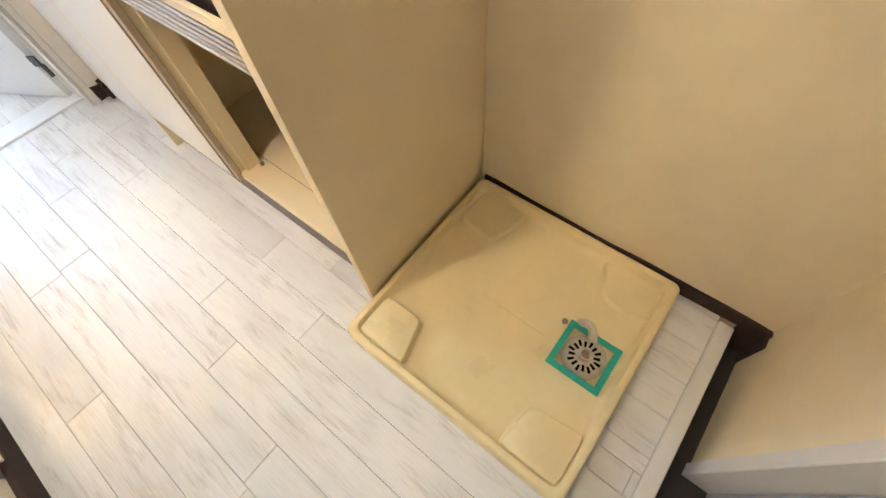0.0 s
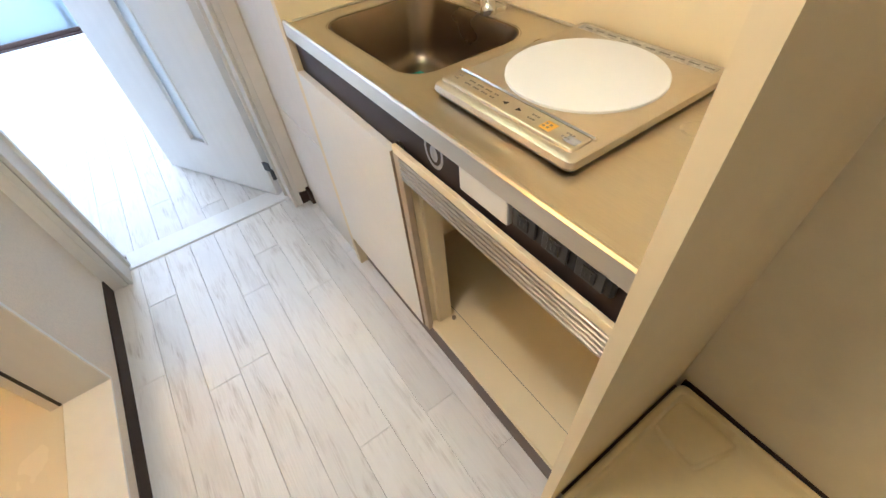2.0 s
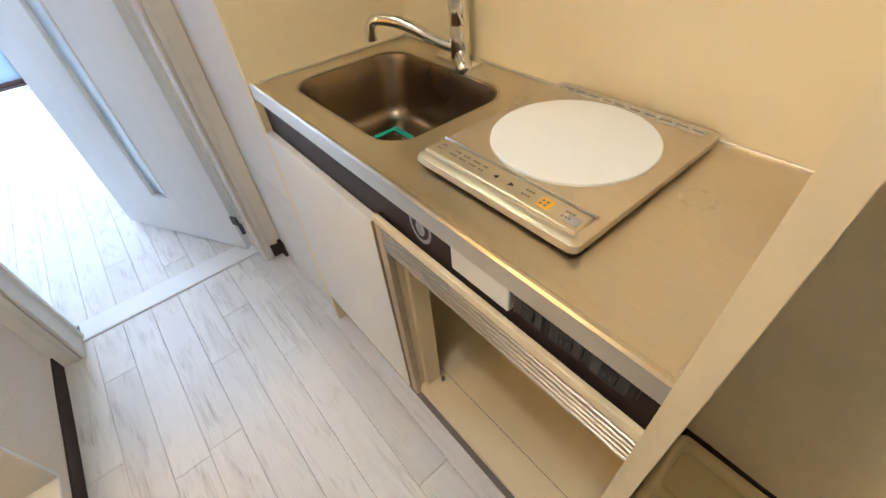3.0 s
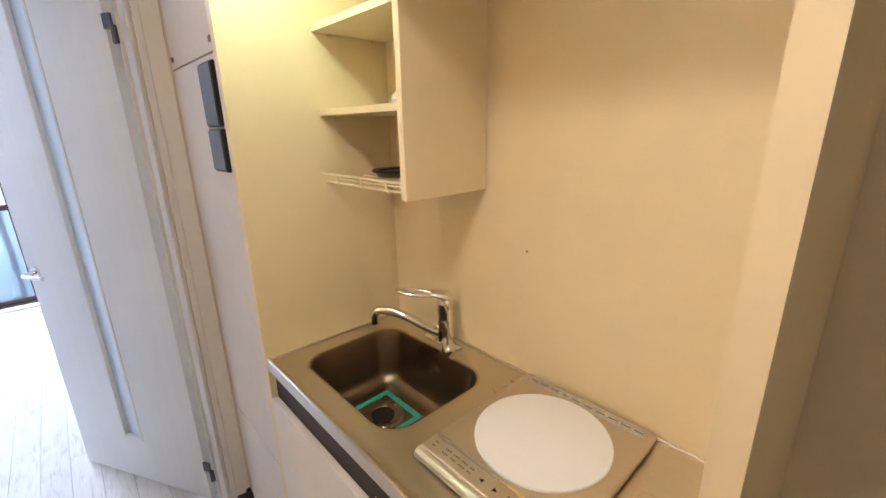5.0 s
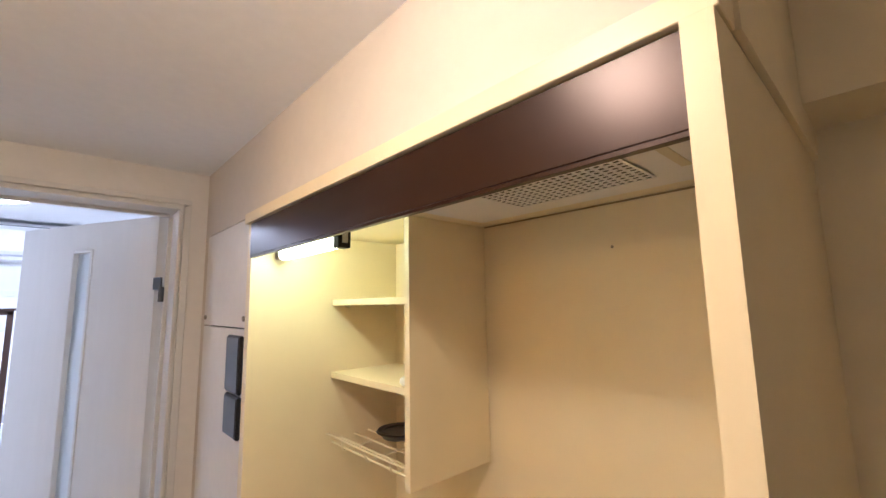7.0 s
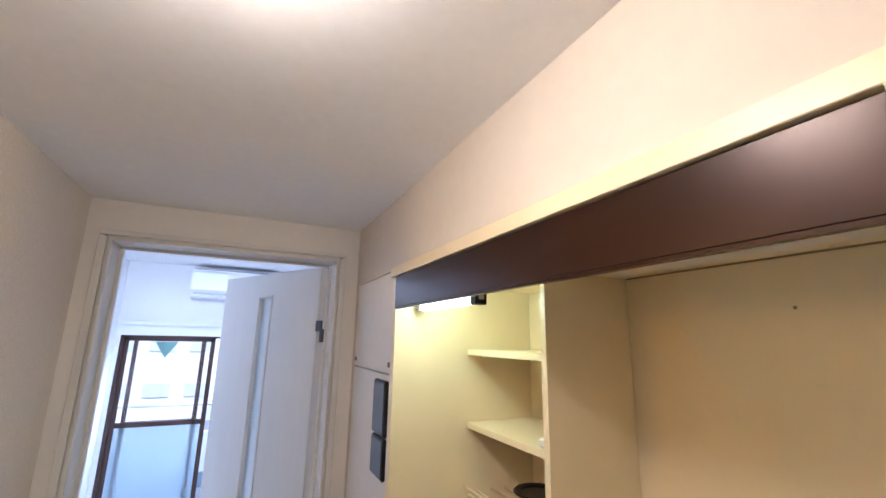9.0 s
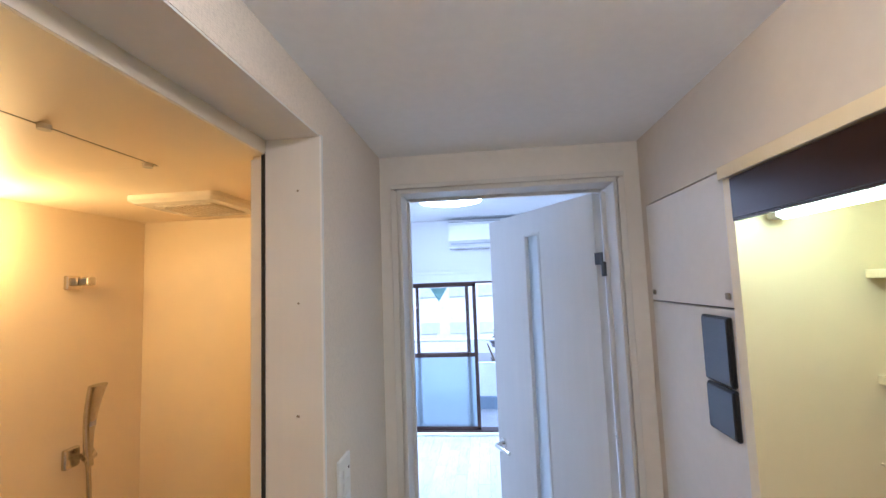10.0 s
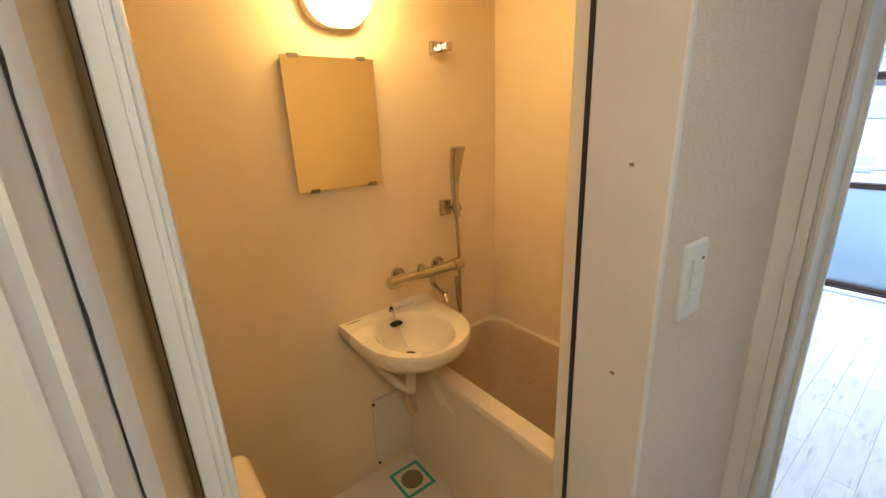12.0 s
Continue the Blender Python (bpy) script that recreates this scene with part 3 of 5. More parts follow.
# room fixtures
ac = thing("air_conditioner", (-5.3, -0.25, 2.08), "white wall air conditioner above the balcony window", "air conditioner")
bm = bmesh.new()
prof = [(-5.46, 2.365), (-5.27, 2.365), (-5.245, 2.33), (-5.24, 2.16), (-5.29, 2.09), (-5.46, 2.08)]
loft(bm, [[(x, -0.66, z) for x, z in prof], [(x, 0.14, z) for x, z in prof]], True, True)
part("body", bm, ACWHITE, ac)
part("flap", boxes((-5.27, -5.236, -0.63, 0.11, 2.115, 2.128)), material("ac_flap_grey", (0.45, 0.47, 0.5), 0.5), ac, "grey louvre line")
part("intake", boxes((-5.44, -5.28, -0.65, 0.13, 2.365, 2.372)), BLACKSTEEL, ac, "dark intake slot on top")
rl = thing("round_ceiling_light", (-3.95, -0.52, 2.42), "round white ceiling light, switched on", "ceiling light")
bm = bmesh.new()
loft(bm, [ring((-3.95, -0.52, z), r, (0, 0, 1), 40) for r, z in ((0.265, 2.41), (0.265, 2.365), (0.245, 2.345), (0.18, 2.335), (0.05, 2.332))], False, True)
part("diffuser", bm, ROOMGLOW, rl, smooth=True)
part("base", rod(bmesh.new(), (-3.95, -0.52, 2.42), (-3.95, -0.52, 2.408), 0.275, 40), ACWHITE, rl)

# hall lamp: a flat round diffuser under the ceiling
hl = thing("hall_ceiling_light", (-0.765, -0.210, CEIL), "small opal glass dome light under the ceiling, switched on", "ceiling light")
HLX, HLY = -0.765, -0.210
part("globe", loft(bmesh.new(), [ring((HLX, HLY, CEIL - z), r, (0, 0, 1), 36) for r, z in ((0.056, 0.016), (0.064, 0.022), (0.068, 0.032), (0.066, 0.043), (0.058, 0.053), (0.043, 0.060), (0.022, 0.064), (0.004, 0.065))], False, True), WARM, hl, "glowing opal glass dome", smooth=True)
part("base", loft(bmesh.new(), [ring((HLX, HLY, CEIL - z), r, (0, 0, 1), 36) for r, z in ((0.064, 0.0), (0.064, 0.010), (0.058, 0.016), (0.02, 0.0165))], False, True), PLASTIC, hl)


# ---- bathroom ----
setting("wall_bath_back", boxes((BATH_X0 - 0.06, BATH_X1 + 0.06, BATH_Y0 - 0.06, BATH_Y0, 0.0, 2.1)), BATHWALL, "cream moulded bath wall panel behind the basin")
setting("wall_bath_tub", boxes((BATH_X0 - 0.06, BATH_X0, BATH_Y0, -0.73, 0.0, 2.1)), BATHWALL, "cream moulded bath wall panel beside the tub")
setting("wall_bath_toilet", boxes((BATH_X1, BATH_X1 + 0.06, BATH_Y0, -0.73, 0.0, 2.1)), BATHWALL, "cream moulded bath wall panel behind the toilet")
setting("wall_bath_front", boxes((BATH_X0, OPEN_X0 - 0.004, BATH_Y1, -0.732, 0.0, 2.1), (OPEN_X1 + 0.004, BATH_X1, BATH_Y1, -0.732, 0.0, 2.1), (OPEN_X0 - 0.004, OPEN_X1 + 0.004, BATH_Y1, -0.732, 1.984, 2.1)),
        BATHWALL, "cream moulded bath wall panel beside the door")
setting("ceiling_bath", boxes((BATH_X0, BATH_X1, BATH_Y0, -0.73, BATH_CEIL, BATH_CEIL + 0.06)), BATHWALL, "cream moulded bath ceiling", "ceiling")
setting("floor_bath", boxes((BATH_X0, BATH_X1, BATH_Y0, -0.732, 0.0, BATH_FLOOR)), BATHSHELL, "ivory moulded bath floor", "floor")

hatch = thing("ceiling_hatch", (-1.32, -1.19, BATH_CEIL), "cream ceiling inspection hatch with two small knobs", "hatch")
part("panel", B(-1.535, -1.10, -1.362, -1.005, BATH_CEIL - 0.0012, BATH_CEIL, bevel=0.0004), BATHWALL, hatch)
part("seam", boxes((-1.537, -1.098, -1.364, -1.003, BATH_CEIL - 0.0005, BATH_CEIL)), PRINT, hatch)
for x, y in ((-1.280, -0.995), (-1.512, -1.008)):
    part("knob", rod(bmesh.new(), (x, y, BATH_CEIL - 0.001), (x, y, BATH_CEIL - 0.010), 0.010, 14), BATHSHELL, hatch, smooth=True)

fan = thing("exhaust_fan", (-2.0, -1.23, BATH_CEIL), "cream square ceiling exhaust fan cover", "exhaust fan")
bm = bmesh.new()
loft(bm, [rounded(-2.065 + i, -1.780 - i, -1.320 + i, -1.030 - i, BATH_CEIL - d, 0.02) for i, d in ((0, 0.0), (0, 0.014), (0.012, 0.024))], False, True)
part("cover", bm, BATHSHELL, fan)
part("grille", B(-2.010, -1.832, -1.270, -1.080, BATH_CEIL - 0.028, BATH_CEIL - 0.0235, bevel=0.002), GRATE, fan, "slightly darker grille")
for k in range(9):
    part("slat", boxes((-2.005, -1.837, -1.263 + k * 0.021, -1.257 + k * 0.021, BATH_CEIL - 0.030, BATH_CEIL - 0.027)), BATHSHELL, fan)

# the doorway's moulded frame, gasket and inward-open door stile
# cream plastic; the bath lamp's orange light is painted into the colour
BATHLIT = material("bath_lit_cream_plastic", (0.82, 0.60, 0.29), 0.45, stain=0.05)
bath_frame = thing("door_2", (-1.22, -0.70, 0.1), "beige bath doorway with dark gaskets and screwed reveals", "door frame", kind="structure")
part("reveal", boxes((OPEN_X0 - 0.001, OPEN_X0 + 0.004, -0.728, HALL_Y0 - 0.001, 0.101, OPEN_TOP - 0.001)), CASING, bath_frame)
part("reveal", loft(bmesh.new(), [[(x, y, z) for x, y in ((-0.926, -0.662), (-0.9297, -0.662), (-0.9440, -0.7315), (-0.926, -0.7315))] for z in (0.101, OPEN_TOP - 0.001)], True, True), BATHLIT, bath_frame, "cream reveal strip with the bath lamp's orange light in its colour")
part("head", boxes((OPEN_X0 + 0.004, OPEN_X1 - 0.003, -0.728, HALL_Y0 - 0.001, OPEN_TOP - 0.004, OPEN_TOP + 0.001)), CASING, bath_frame)
part("sill", boxes((OPEN_X0 + 0.004, OPEN_X1 - 0.003, -0.728, HALL_Y0 + 0.003, 0.098, 0.106), bevel=0.001), DOORWHITE, bath_frame, "white door sill")
part("gasket", boxes((OPEN_X0 + 0.0035, OPEN_X0 + 0.0065, -0.736, -0.7285, 0.106, OPEN_TOP - 0.03)), GASKET, bath_frame)
part("gasket", boxes((-0.9510, -0.9494, -0.7400, -0.7345, 0.106, OPEN_TOP - 0.03)), GASKET, bath_frame)
part("stile", boxes((OPEN_X0 - 0.004, OPEN_X0 + 0.0034, -0.762, -0.737, 0.10, 1.975), bevel=0.001), BATHSHELL, bath_frame)
TANRUBBER = material("tan_rubber", (0.68, 0.53, 0.33), 0.6, stain=0.1)
part("seal_base", boxes((-0.9494, -0.9362, -0.757, -0.7365, 0.106, 1.975)), TANRUBBER, bath_frame)
for k in range(2):
    part("rib", boxes((-0.9464 - k * 0.0022, -0.9450 - k * 0.0022, -0.7365, -0.7335, 0.106, 1.975)), TANRUBBER, bath_frame, "tan rubber rib")
part("stile", boxes((-0.966, -0.9507, -0.7605, -0.756, 0.10, 1.975)), BATHWALL, bath_frame)
part("stile", boxes((-0.9358, -0.924, -0.7605, -0.7325, 0.10, 1.975)), BATHSHELL, bath_frame)
part("header", boxes((OPEN_X0 + 0.004, OPEN_X1 - 0.003, -0.7315, -0.7285, 1.986, OPEN_TOP - 0.004)), BATHSHELL, bath_frame)
for z in (1.90, 1.66, 1.43, 1.1, 0.78):
    part("screw", rod(bmesh.new(), (OPEN_X0 + 0.004, -0.655 if z > 1.5 else -0.66, z), (OPEN_X0 + 0.0052, -0.655, z), 0.0024, 8), BRASS, bath_frame)
part("corner_bead", boxes((OPEN_X0 - 0.006, OPEN_X0 + 0.004, HALL_Y0 - 0.001, HALL_Y0 + 0.003, 0.10, OPEN_TOP)), DOORWHITE, bath_frame, "white corner bead")
CASING_PROFILE = ((-0.870, -0.645), (-0.870, -0.608), (-0.8725, -0.605), (-0.898, -0.605), (-0.9015, -0.6065), (-0.9022, -0.6095), (-0.9075, -0.6165), (-0.9115, -0.6165), (-0.9120, -0.6215), (-0.9205, -0.6375), (-0.9205, -0.645))
part("casing", loft(bmesh.new(), [[(x, y, z) for x, y in CASING_PROFILE] for z in (0.101, OPEN_TOP + 0.03)], True, True), CASING, bath_frame, "off-white stepped casing strip")
rnd = random.Random(8)
bm = bmesh.new()
loops = []
for k in range(90):
    z, d, e = 0.102 + (OPEN_TOP - 0.105) * k / 89, rnd.uniform(-0.0006, 0.0006), rnd.uniform(-0.0009, 0.0009)
    loops.append([(-0.9195, -0.6605, z), (-0.9195, -0.638, z), (-0.9225 + d, -0.6395 + e, z), (-0.9265 + d, -0.648 + e, z), (-0.9298, -0.6605, z)])
loft(bm, loops, True, True)
part("caulk", bm, DOORWHITE, bath_frame, "rough white caulked strip", smooth=True)
bm = bmesh.new()
loops = []
for k in range(120):
    z, w = 0.102 + (OPEN_TOP - 0.105) * k / 119, max(0.00003, rnd.gauss(0.0, 0.0007))
    loops.append([(-0.9206, -0.6365, z), (-0.9214 - w * 0.4, -0.6372, z), (-0.9218 - w * 0.5, -0.6372 - w * 2, z), (-0.9206, -0.6372 - w * 2, z)])
loft(bm, loops, True, True)
part("dirt_line", bm, GASKET, bath_frame, "dark dirt line in the joint")

bath_door = thing("bath_door", (-0.96, -0.77, 0.12), "white ribbed bath door folded inward against the wall", "door")
part("leaf", boxes((-0.974, -0.954, -0.930, -0.764, 0.125, 1.94), bevel=0.003), DOORWHITE, bath_door)
EDGE = ((-0.951, -0.764), (-0.9505, -0.712), (-0.9515, -0.709), (-0.9635, -0.709), (-0.9640, -0.7115), (-0.9655, -0.7115), (-0.9660, -0.709), (-0.9695, -0.709), (-0.9700, -0.7125), (-0.9715, -0.7125), (-0.9720, -0.7105), (-0.9750, -0.7115), (-0.9765, -0.7150), (-0.9765, -0.764))
part("stile", loft(bmesh.new(), [[(x, y, z) for x, y in EDGE] for z in (0.12, 1.945)], True, True), DOORWHITE, bath_door, "ribbed white edge profile")

# tub along the wall
tub = thing("bathtub", (-1.97, -1.2, BATH_FLOOR), "ivory moulded bathtub with tan inside, empty", "bathtub")
bm = bmesh.new()
x0, x1, y0, y1, top = BATH_X0 + 0.002, -1.712, BATH_Y0 + 0.002, BATH_Y1 - 0.002, 0.605
loft(bm, [rounded(x0, x1 - 0.004, y0, y1, BATH_FLOOR, 0.01), rounded(x0, x1 - 0.014, y0, y1, top - 0.045, 0.012), rounded(x0, x1 - 0.003, y0, y1, top - 0.036, 0.012), rounded(x0, x1, y0, y1, top - 0.012, 0.012), rounded(x0 + 0.006, x1 - 0.006, y0 + 0.006, y1 - 0.006, top, 0.015),
          rounded(x0 + 0.035, x1 - 0.068, y0 + 0.035, y1 - 0.035, top, 0.07)])
part("shell", bm, BATHSHELL, tub, smooth=True)
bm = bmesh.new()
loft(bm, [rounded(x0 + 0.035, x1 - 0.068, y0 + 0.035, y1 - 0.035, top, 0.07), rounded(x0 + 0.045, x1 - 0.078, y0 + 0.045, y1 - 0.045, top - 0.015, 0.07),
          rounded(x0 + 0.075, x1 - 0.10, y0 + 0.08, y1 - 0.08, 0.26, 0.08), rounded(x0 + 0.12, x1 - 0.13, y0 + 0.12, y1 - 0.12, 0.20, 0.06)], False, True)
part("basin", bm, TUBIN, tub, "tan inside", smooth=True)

# corner wash basin
wb = thing("wash_basin", (-1.63, BATH_Y0, 0.7), "small ivory wall-hung wash basin with overflow and plug chain", "wash basin")


def basin_loop(s, z, dx=0.0, dy=0.0):
    """Outline against the wall, scaled by s about its middle: a round front, short straight sides and a straight back."""
    cx, cy, out = -1.645, -1.47, []
    for k in range(17):
        a = math.pi * k / 16
        out.append((cx + dx - s * 0.193 * math.cos(a), cy + dy + s * 0.212 * math.sin(a) ** 0.9, z))
    for k in range(15):
        out.append((cx + dx + s * (0.193 - 0.386 * k / 14), cy + dy - s * 0.183, z))
    return out


def bowl_loop(s, z, dy=0.0):
    out = []
    for k in range(32):
        a = math.pi * k / 16 if k < 17 else math.pi + math.pi * (k - 16.5) / 15.5
        out.append((-1.636 - s * 0.132 * math.cos(a), -1.438 + dy + s * 0.150 * math.sin(a), z))
    return out


bm = bmesh.new()
loft(bm, [basin_loop(0.40, 0.690, 0, -0.06), basin_loop(0.66, 0.704, 0, -0.045), basin_loop(0.88, 0.735, 0, -0.02), basin_loop(0.97, 0.765, 0, -0.004), basin_loop(1.0, 0.790), basin_loop(1.0, 0.809), basin_loop(0.985, 0.8155), bowl_loop(1.06, 0.8155), bowl_loop(1.02, 0.8135), bowl_loop(0.985, 0.806),
          bowl_loop(0.94, 0.785), bowl_loop(0.84, 0.745, -0.006), bowl_loop(0.66, 0.715, -0.018), bowl_loop(0.40, 0.7025, -0.03), bowl_loop(0.12, 0.700, -0.036)], True, True)
part("bowl", bm, BATHSHELL, wb, smooth=True)
part("drain", rod(bmesh.new(), (-1.634, -1.476, 0.7005), (-1.634, -1.476, 0.7055), 0.020, 18), BLACK, wb, "dark drain", smooth=True)
part("overflow", loft(bmesh.new(), [[(-1.640 + 0.024 * math.cos(a), -1.560 - dy, 0.788 + 0.009 * math.sin(a)) for a in [2 * math.pi * k / 14 for k in range(14)]] for dy in (0.016, 0.0)], True, True), BLACK, wb, "dark overflow slot")
part("soap_mark", boxes((-1.530, -1.478, -1.637, -1.630, 0.8150, 0.8163)), PRINT, wb, "small printed mark")
part("back_ledge", B(-1.825, -1.672, BATH_Y0 + 0.001, -1.612, 0.808, 0.832, bevel=0.006, segments=2), BATHSHELL, wb)
bm = bmesh.new()
pipe(bm, bend([(-1.650, -1.622, 0.822), (-1.646, -1.600, 0.828), (-1.642, -1.575, 0.800), (-1.636, -1.490, 0.710)]), 0.0022, 6)
part("chain", bm, CHROME, wb, smooth=True)
part("plug", rod(bmesh.new(), (-1.655, -1.624, 0.815), (-1.655, -1.624, 0.830), 0.009, 12, 0.006), BLACK, wb, "black rubber plug", smooth=True)
part("trap", pipe(bmesh.new(), bend([(-1.634, -1.478, 0.695), (-1.634, -1.482, 0.60), (-1.634, -1.490, 0.545)]), 0.0185, 14), BATHSHELL, wb, "ivory moulded trap", smooth=True)
part("trap_arm", pipe(bmesh.new(), bend([(-1.634, -1.490, 0.548), (-1.590, -1.520, 0.585), (-1.556, -1.560, 0.640), (-1.552, -1.600, 0.680)]), 0.0155, 12), BATHSHELL, wb, smooth=True)
part("waste_hose", pipe(bmesh.new(), bend([(-1.645, -1.53, 0.66), (-1.66, -1.57, 0.44), (-1.685, -1.59, 0.36), (-1.714, -1.60, 0.336), (-1.738, -1.605, 0.40), (-1.760, -1.61, 0.52), (-1.775, -1.62, 0.66)]), 0.0105, 10), TANRUBBER, wb, "tan flexible hose", smooth=True)

panel = thing("access_panel", (-1.65, BATH_Y0, 0.14), "cream screwed access panel below the basin", "panel")
part("cover", B(-1.755, -1.545, BATH_Y0, BATH_Y0 + 0.013, 0.140, 0.447, bevel=0.005, segments=2), BATHSHELL, panel)
for x, z in ((-1.55, 0.435), (-1.552, 0.15)):
    part("screw", rod(bmesh.new(), (x, BATH_Y0 + 0.012, z), (x, BATH_Y0 + 0.016, z), 0.006, 10), BLACK, panel)

# wall mixer with hand shower
mixer = thing("shower_mixer", (-1.84, -1.60, 0.90), "chrome thermostatic bath mixer bar on the wall", "tap")
bm = bmesh.new()
rod(bm, (-1.70, -1.590, 0.905), (-1.985, -1.590, 0.905), 0.020, 18)
part("bar", bm, BATHMETAL, mixer, smooth=True)
for x in (-1.692, -1.99):
    part("knob", loft(bmesh.new(), [ring((x + d, -1.590, 0.905), r, (1, 0, 0), 18) for d, r in ((-0.024, 0.017), (-0.02, 0.024), (0.02, 0.024), (0.024, 0.017))], True, True), BATHMETAL, mixer, smooth=True)
for x in (-1.745, -1.935):
    part("inlet", loft(bmesh.new(), [ring((x, y, 0.905), r, (0, 1, 0), 16) for y, r in ((BATH_Y0 + 0.001, 0.03), (BATH_Y0 + 0.012, 0.028), (BATH_Y0 + 0.014, 0.015), (-1.59, 0.015))], True, True), BATHMETAL, mixer, smooth=True)
part("spout", pipe(bmesh.new(), bend([(-1.86, -1.590, 0.89), (-1.86, -1.585, 0.85), (-1.84, -1.50, 0.845), (-1.825, -1.46, 0.86), (-1.82, -1.445, 0.835)]), 0.011, 12), BATHMETAL, mixer, smooth=True)
part("diverter", pipe(bmesh.new(), [(-1.81, -1.59, 0.92), (-1.81, -1.585, 0.945)], [0.014, 0.012], 12), BATHMETAL, mixer, smooth=True)
mixer.matrix_basis = Matrix.Translation((0.034, 0, 0.034)) @ mixer.matrix_basis

hs = thing("hand_shower", (-1.98, -1.63, 1.16), "chrome flat hand shower in a wall holder with hose", "shower")
part("holder", boxes((-1.998, -1.944, BATH_Y0 + 0.001, BATH_Y0 + 0.018, 1.132, 1.196), bevel=0.004), BATHMETAL, hs)
part("clip", rod(bmesh.new(), (-1.99, -1.622, 1.155), (-2.02, -1.612, 1.165), 0.018, 14), BATHMETAL, hs, smooth=True)
bm = bmesh.new()
loops = []
for k in range(9):
    t = k / 8
    c = Vector((-2.004 + 0.040 * t, -1.612 + 0.065 * t * t, 1.13 + 0.27 * t))
    w, d = 0.013 + 0.022 * t ** 1.5, 0.012 - 0.002 * t
    loops.append([(c.x + w * math.cos(a) ** 1, c.y + d * math.sin(a), c.z - 0.3 * d * math.sin(a)) for a in [2 * math.pi * j / 14 for j in range(14)]])
loft(bm, loops, True, True)
part("head", bm, BATHMETAL, hs, smooth=True)
part("label_plate", boxes((-1.994, -1.974, -1.585, -1.581, 1.262, 1.305)), PALE, hs, "pale printed plate")
part("hose", pipe(bmesh.new(), bend([(-2.0, -1.612, 1.135), (-2.005, -1.605, 0.98), (-1.995, -1.60, 0.80), (-1.99, -1.59, 0.70), (-1.975, -1.59, 0.78), (-1.97, -1.59, 0.885)]), 0.0075, 10), BATHMETAL, hs, "metal hose", smooth=True)
hs.matrix_basis = Matrix.Translation((0.022, 0, 0)) @ hs.matrix_basis

mir = thing("wall_mirror", (-1.525, BATH_Y0, 1.30), "frameless rectangular mirror held by four clips", "mirror")
part("glass", B(-1.672, -1.377, BATH_Y0 + 0.012, BATH_Y0 + 0.017, 1.298, 1.690), MIRROR, mir)
part("backing", B(-1.668, -1.381, BATH_Y0 + 0.001, BATH_Y0 + 0.0118, 1.302, 1.686), STRIP, mir)
for x, z in ((-1.63, 1.690), (-1.415, 1.690), (-1.635, 1.298), (-1.43, 1.298)):
    part("clip", boxes((x - 0.014, x + 0.014, BATH_Y0 + 0.001, BATH_Y0 + 0.020, z - 0.006, z + 0.006)), BRASS, mir)

bl = thing("bath_wall_light", (-1.59, BATH_Y0, 1.85), "oval white glass wall light, switched on", "wall light")
part("base", loft(bmesh.new(), [[(-1.592 + 1.0 * (x + 1.592), BATH_Y0 + d, z) for x, z, _ in [(px, pz, 0) for px, pz, _ in rounded(-1.657, -1.458, 1.768, 1.929, 0, 0.079)]] for d in (0.001, 0.040)], True, True), BATHSHELL, bl)
bm = bmesh.new()
loops = []
for d, i in ((0.042, 0.006), (0.066, 0.0), (0.092, 0.006), (0.106, 0.022), (0.114, 0.045)):
    loops.append([(x, BATH_Y0 + d, z) for x, z, _ in rounded(-1.650 + i, -1.465 - i, 1.775 + i, 1.922 - i, 0, 0.073 - i)])
loft(bm, loops, False, True)
part("globe", bm, BATHGLOW, bl, smooth=True)

tb = thing("towel_hook", (-1.97, BATH_Y0, 1.74), "small chrome wall hook", "hook")
part("plate", B(-1.960, -1.908, BATH_Y0 + 0.001, BATH_Y0 + 0.018, 1.714, 1.762, bevel=0.004), BATHMETAL, tb)
part("arm", B(-1.976, -1.944, BATH_Y0 + 0.018, BATH_Y0 + 0.055, 1.728, 1.758, bevel=0.006, segments=2), BATHMETAL, tb)

fd = thing("floor_drain", (-1.63, -1.52, BATH_FLOOR), "round floor drain framed by green masking tape", "drain")
part("grate", rod(bmesh.new(), (-1.632, -1.527, BATH_FLOOR), (-1.632, -1.527, BATH_FLOOR + 0.004), 0.045, 24), BRASS, fd)
for r in ((-1.70, -1.565, -1.600, -1.588), (-1.70, -1.565, -1.468, -1.456), (-1.70, -1.688, -1.588, -1.468), (-1.577, -1.565, -1.588, -1.468)):
    part("tape", boxes((*r, BATH_FLOOR, BATH_FLOOR + 0.002)), TAPE, fd)

wc = thing("toilet", (-1.1, -1.1, BATH_FLOOR), "ivory toilet with closed lid and cistern", "toilet")
part("tank", B(-1.048, BATH_X1 - 0.005, -1.262, -0.940, 0.42, 0.805, bevel=0.025, segments=3), BATHSHELL, wc, smooth=True)
bm = bmesh.new()


def seat_loop(s, z, dx=0.0):
    return [(-1.13 + dx + s * (0.15 if math.cos(a) < 0 else 0.13) * math.cos(a), -1.10 + s * 0.165 * math.sin(a), z) for a in [2 * math.pi * k / 28 for k in range(28)]]


loft(bm, [seat_loop(0.6, BATH_FLOOR, 0.05), seat_loop(0.62, 0.25, 0.05), seat_loop(0.95, 0.38), seat_loop(1.0, 0.42)], True, True)
part("pan", bm, BATHSHELL, wc, smooth=True)
bm = bmesh.new()
loft(bm, [seat_loop(1.02, 0.422), seat_loop(1.04, 0.44), seat_loop(1.0, 0.452), seat_loop(0.9, 0.458)], True, True)
part("lid", bm, BATHSHELL, wc, smooth=True)


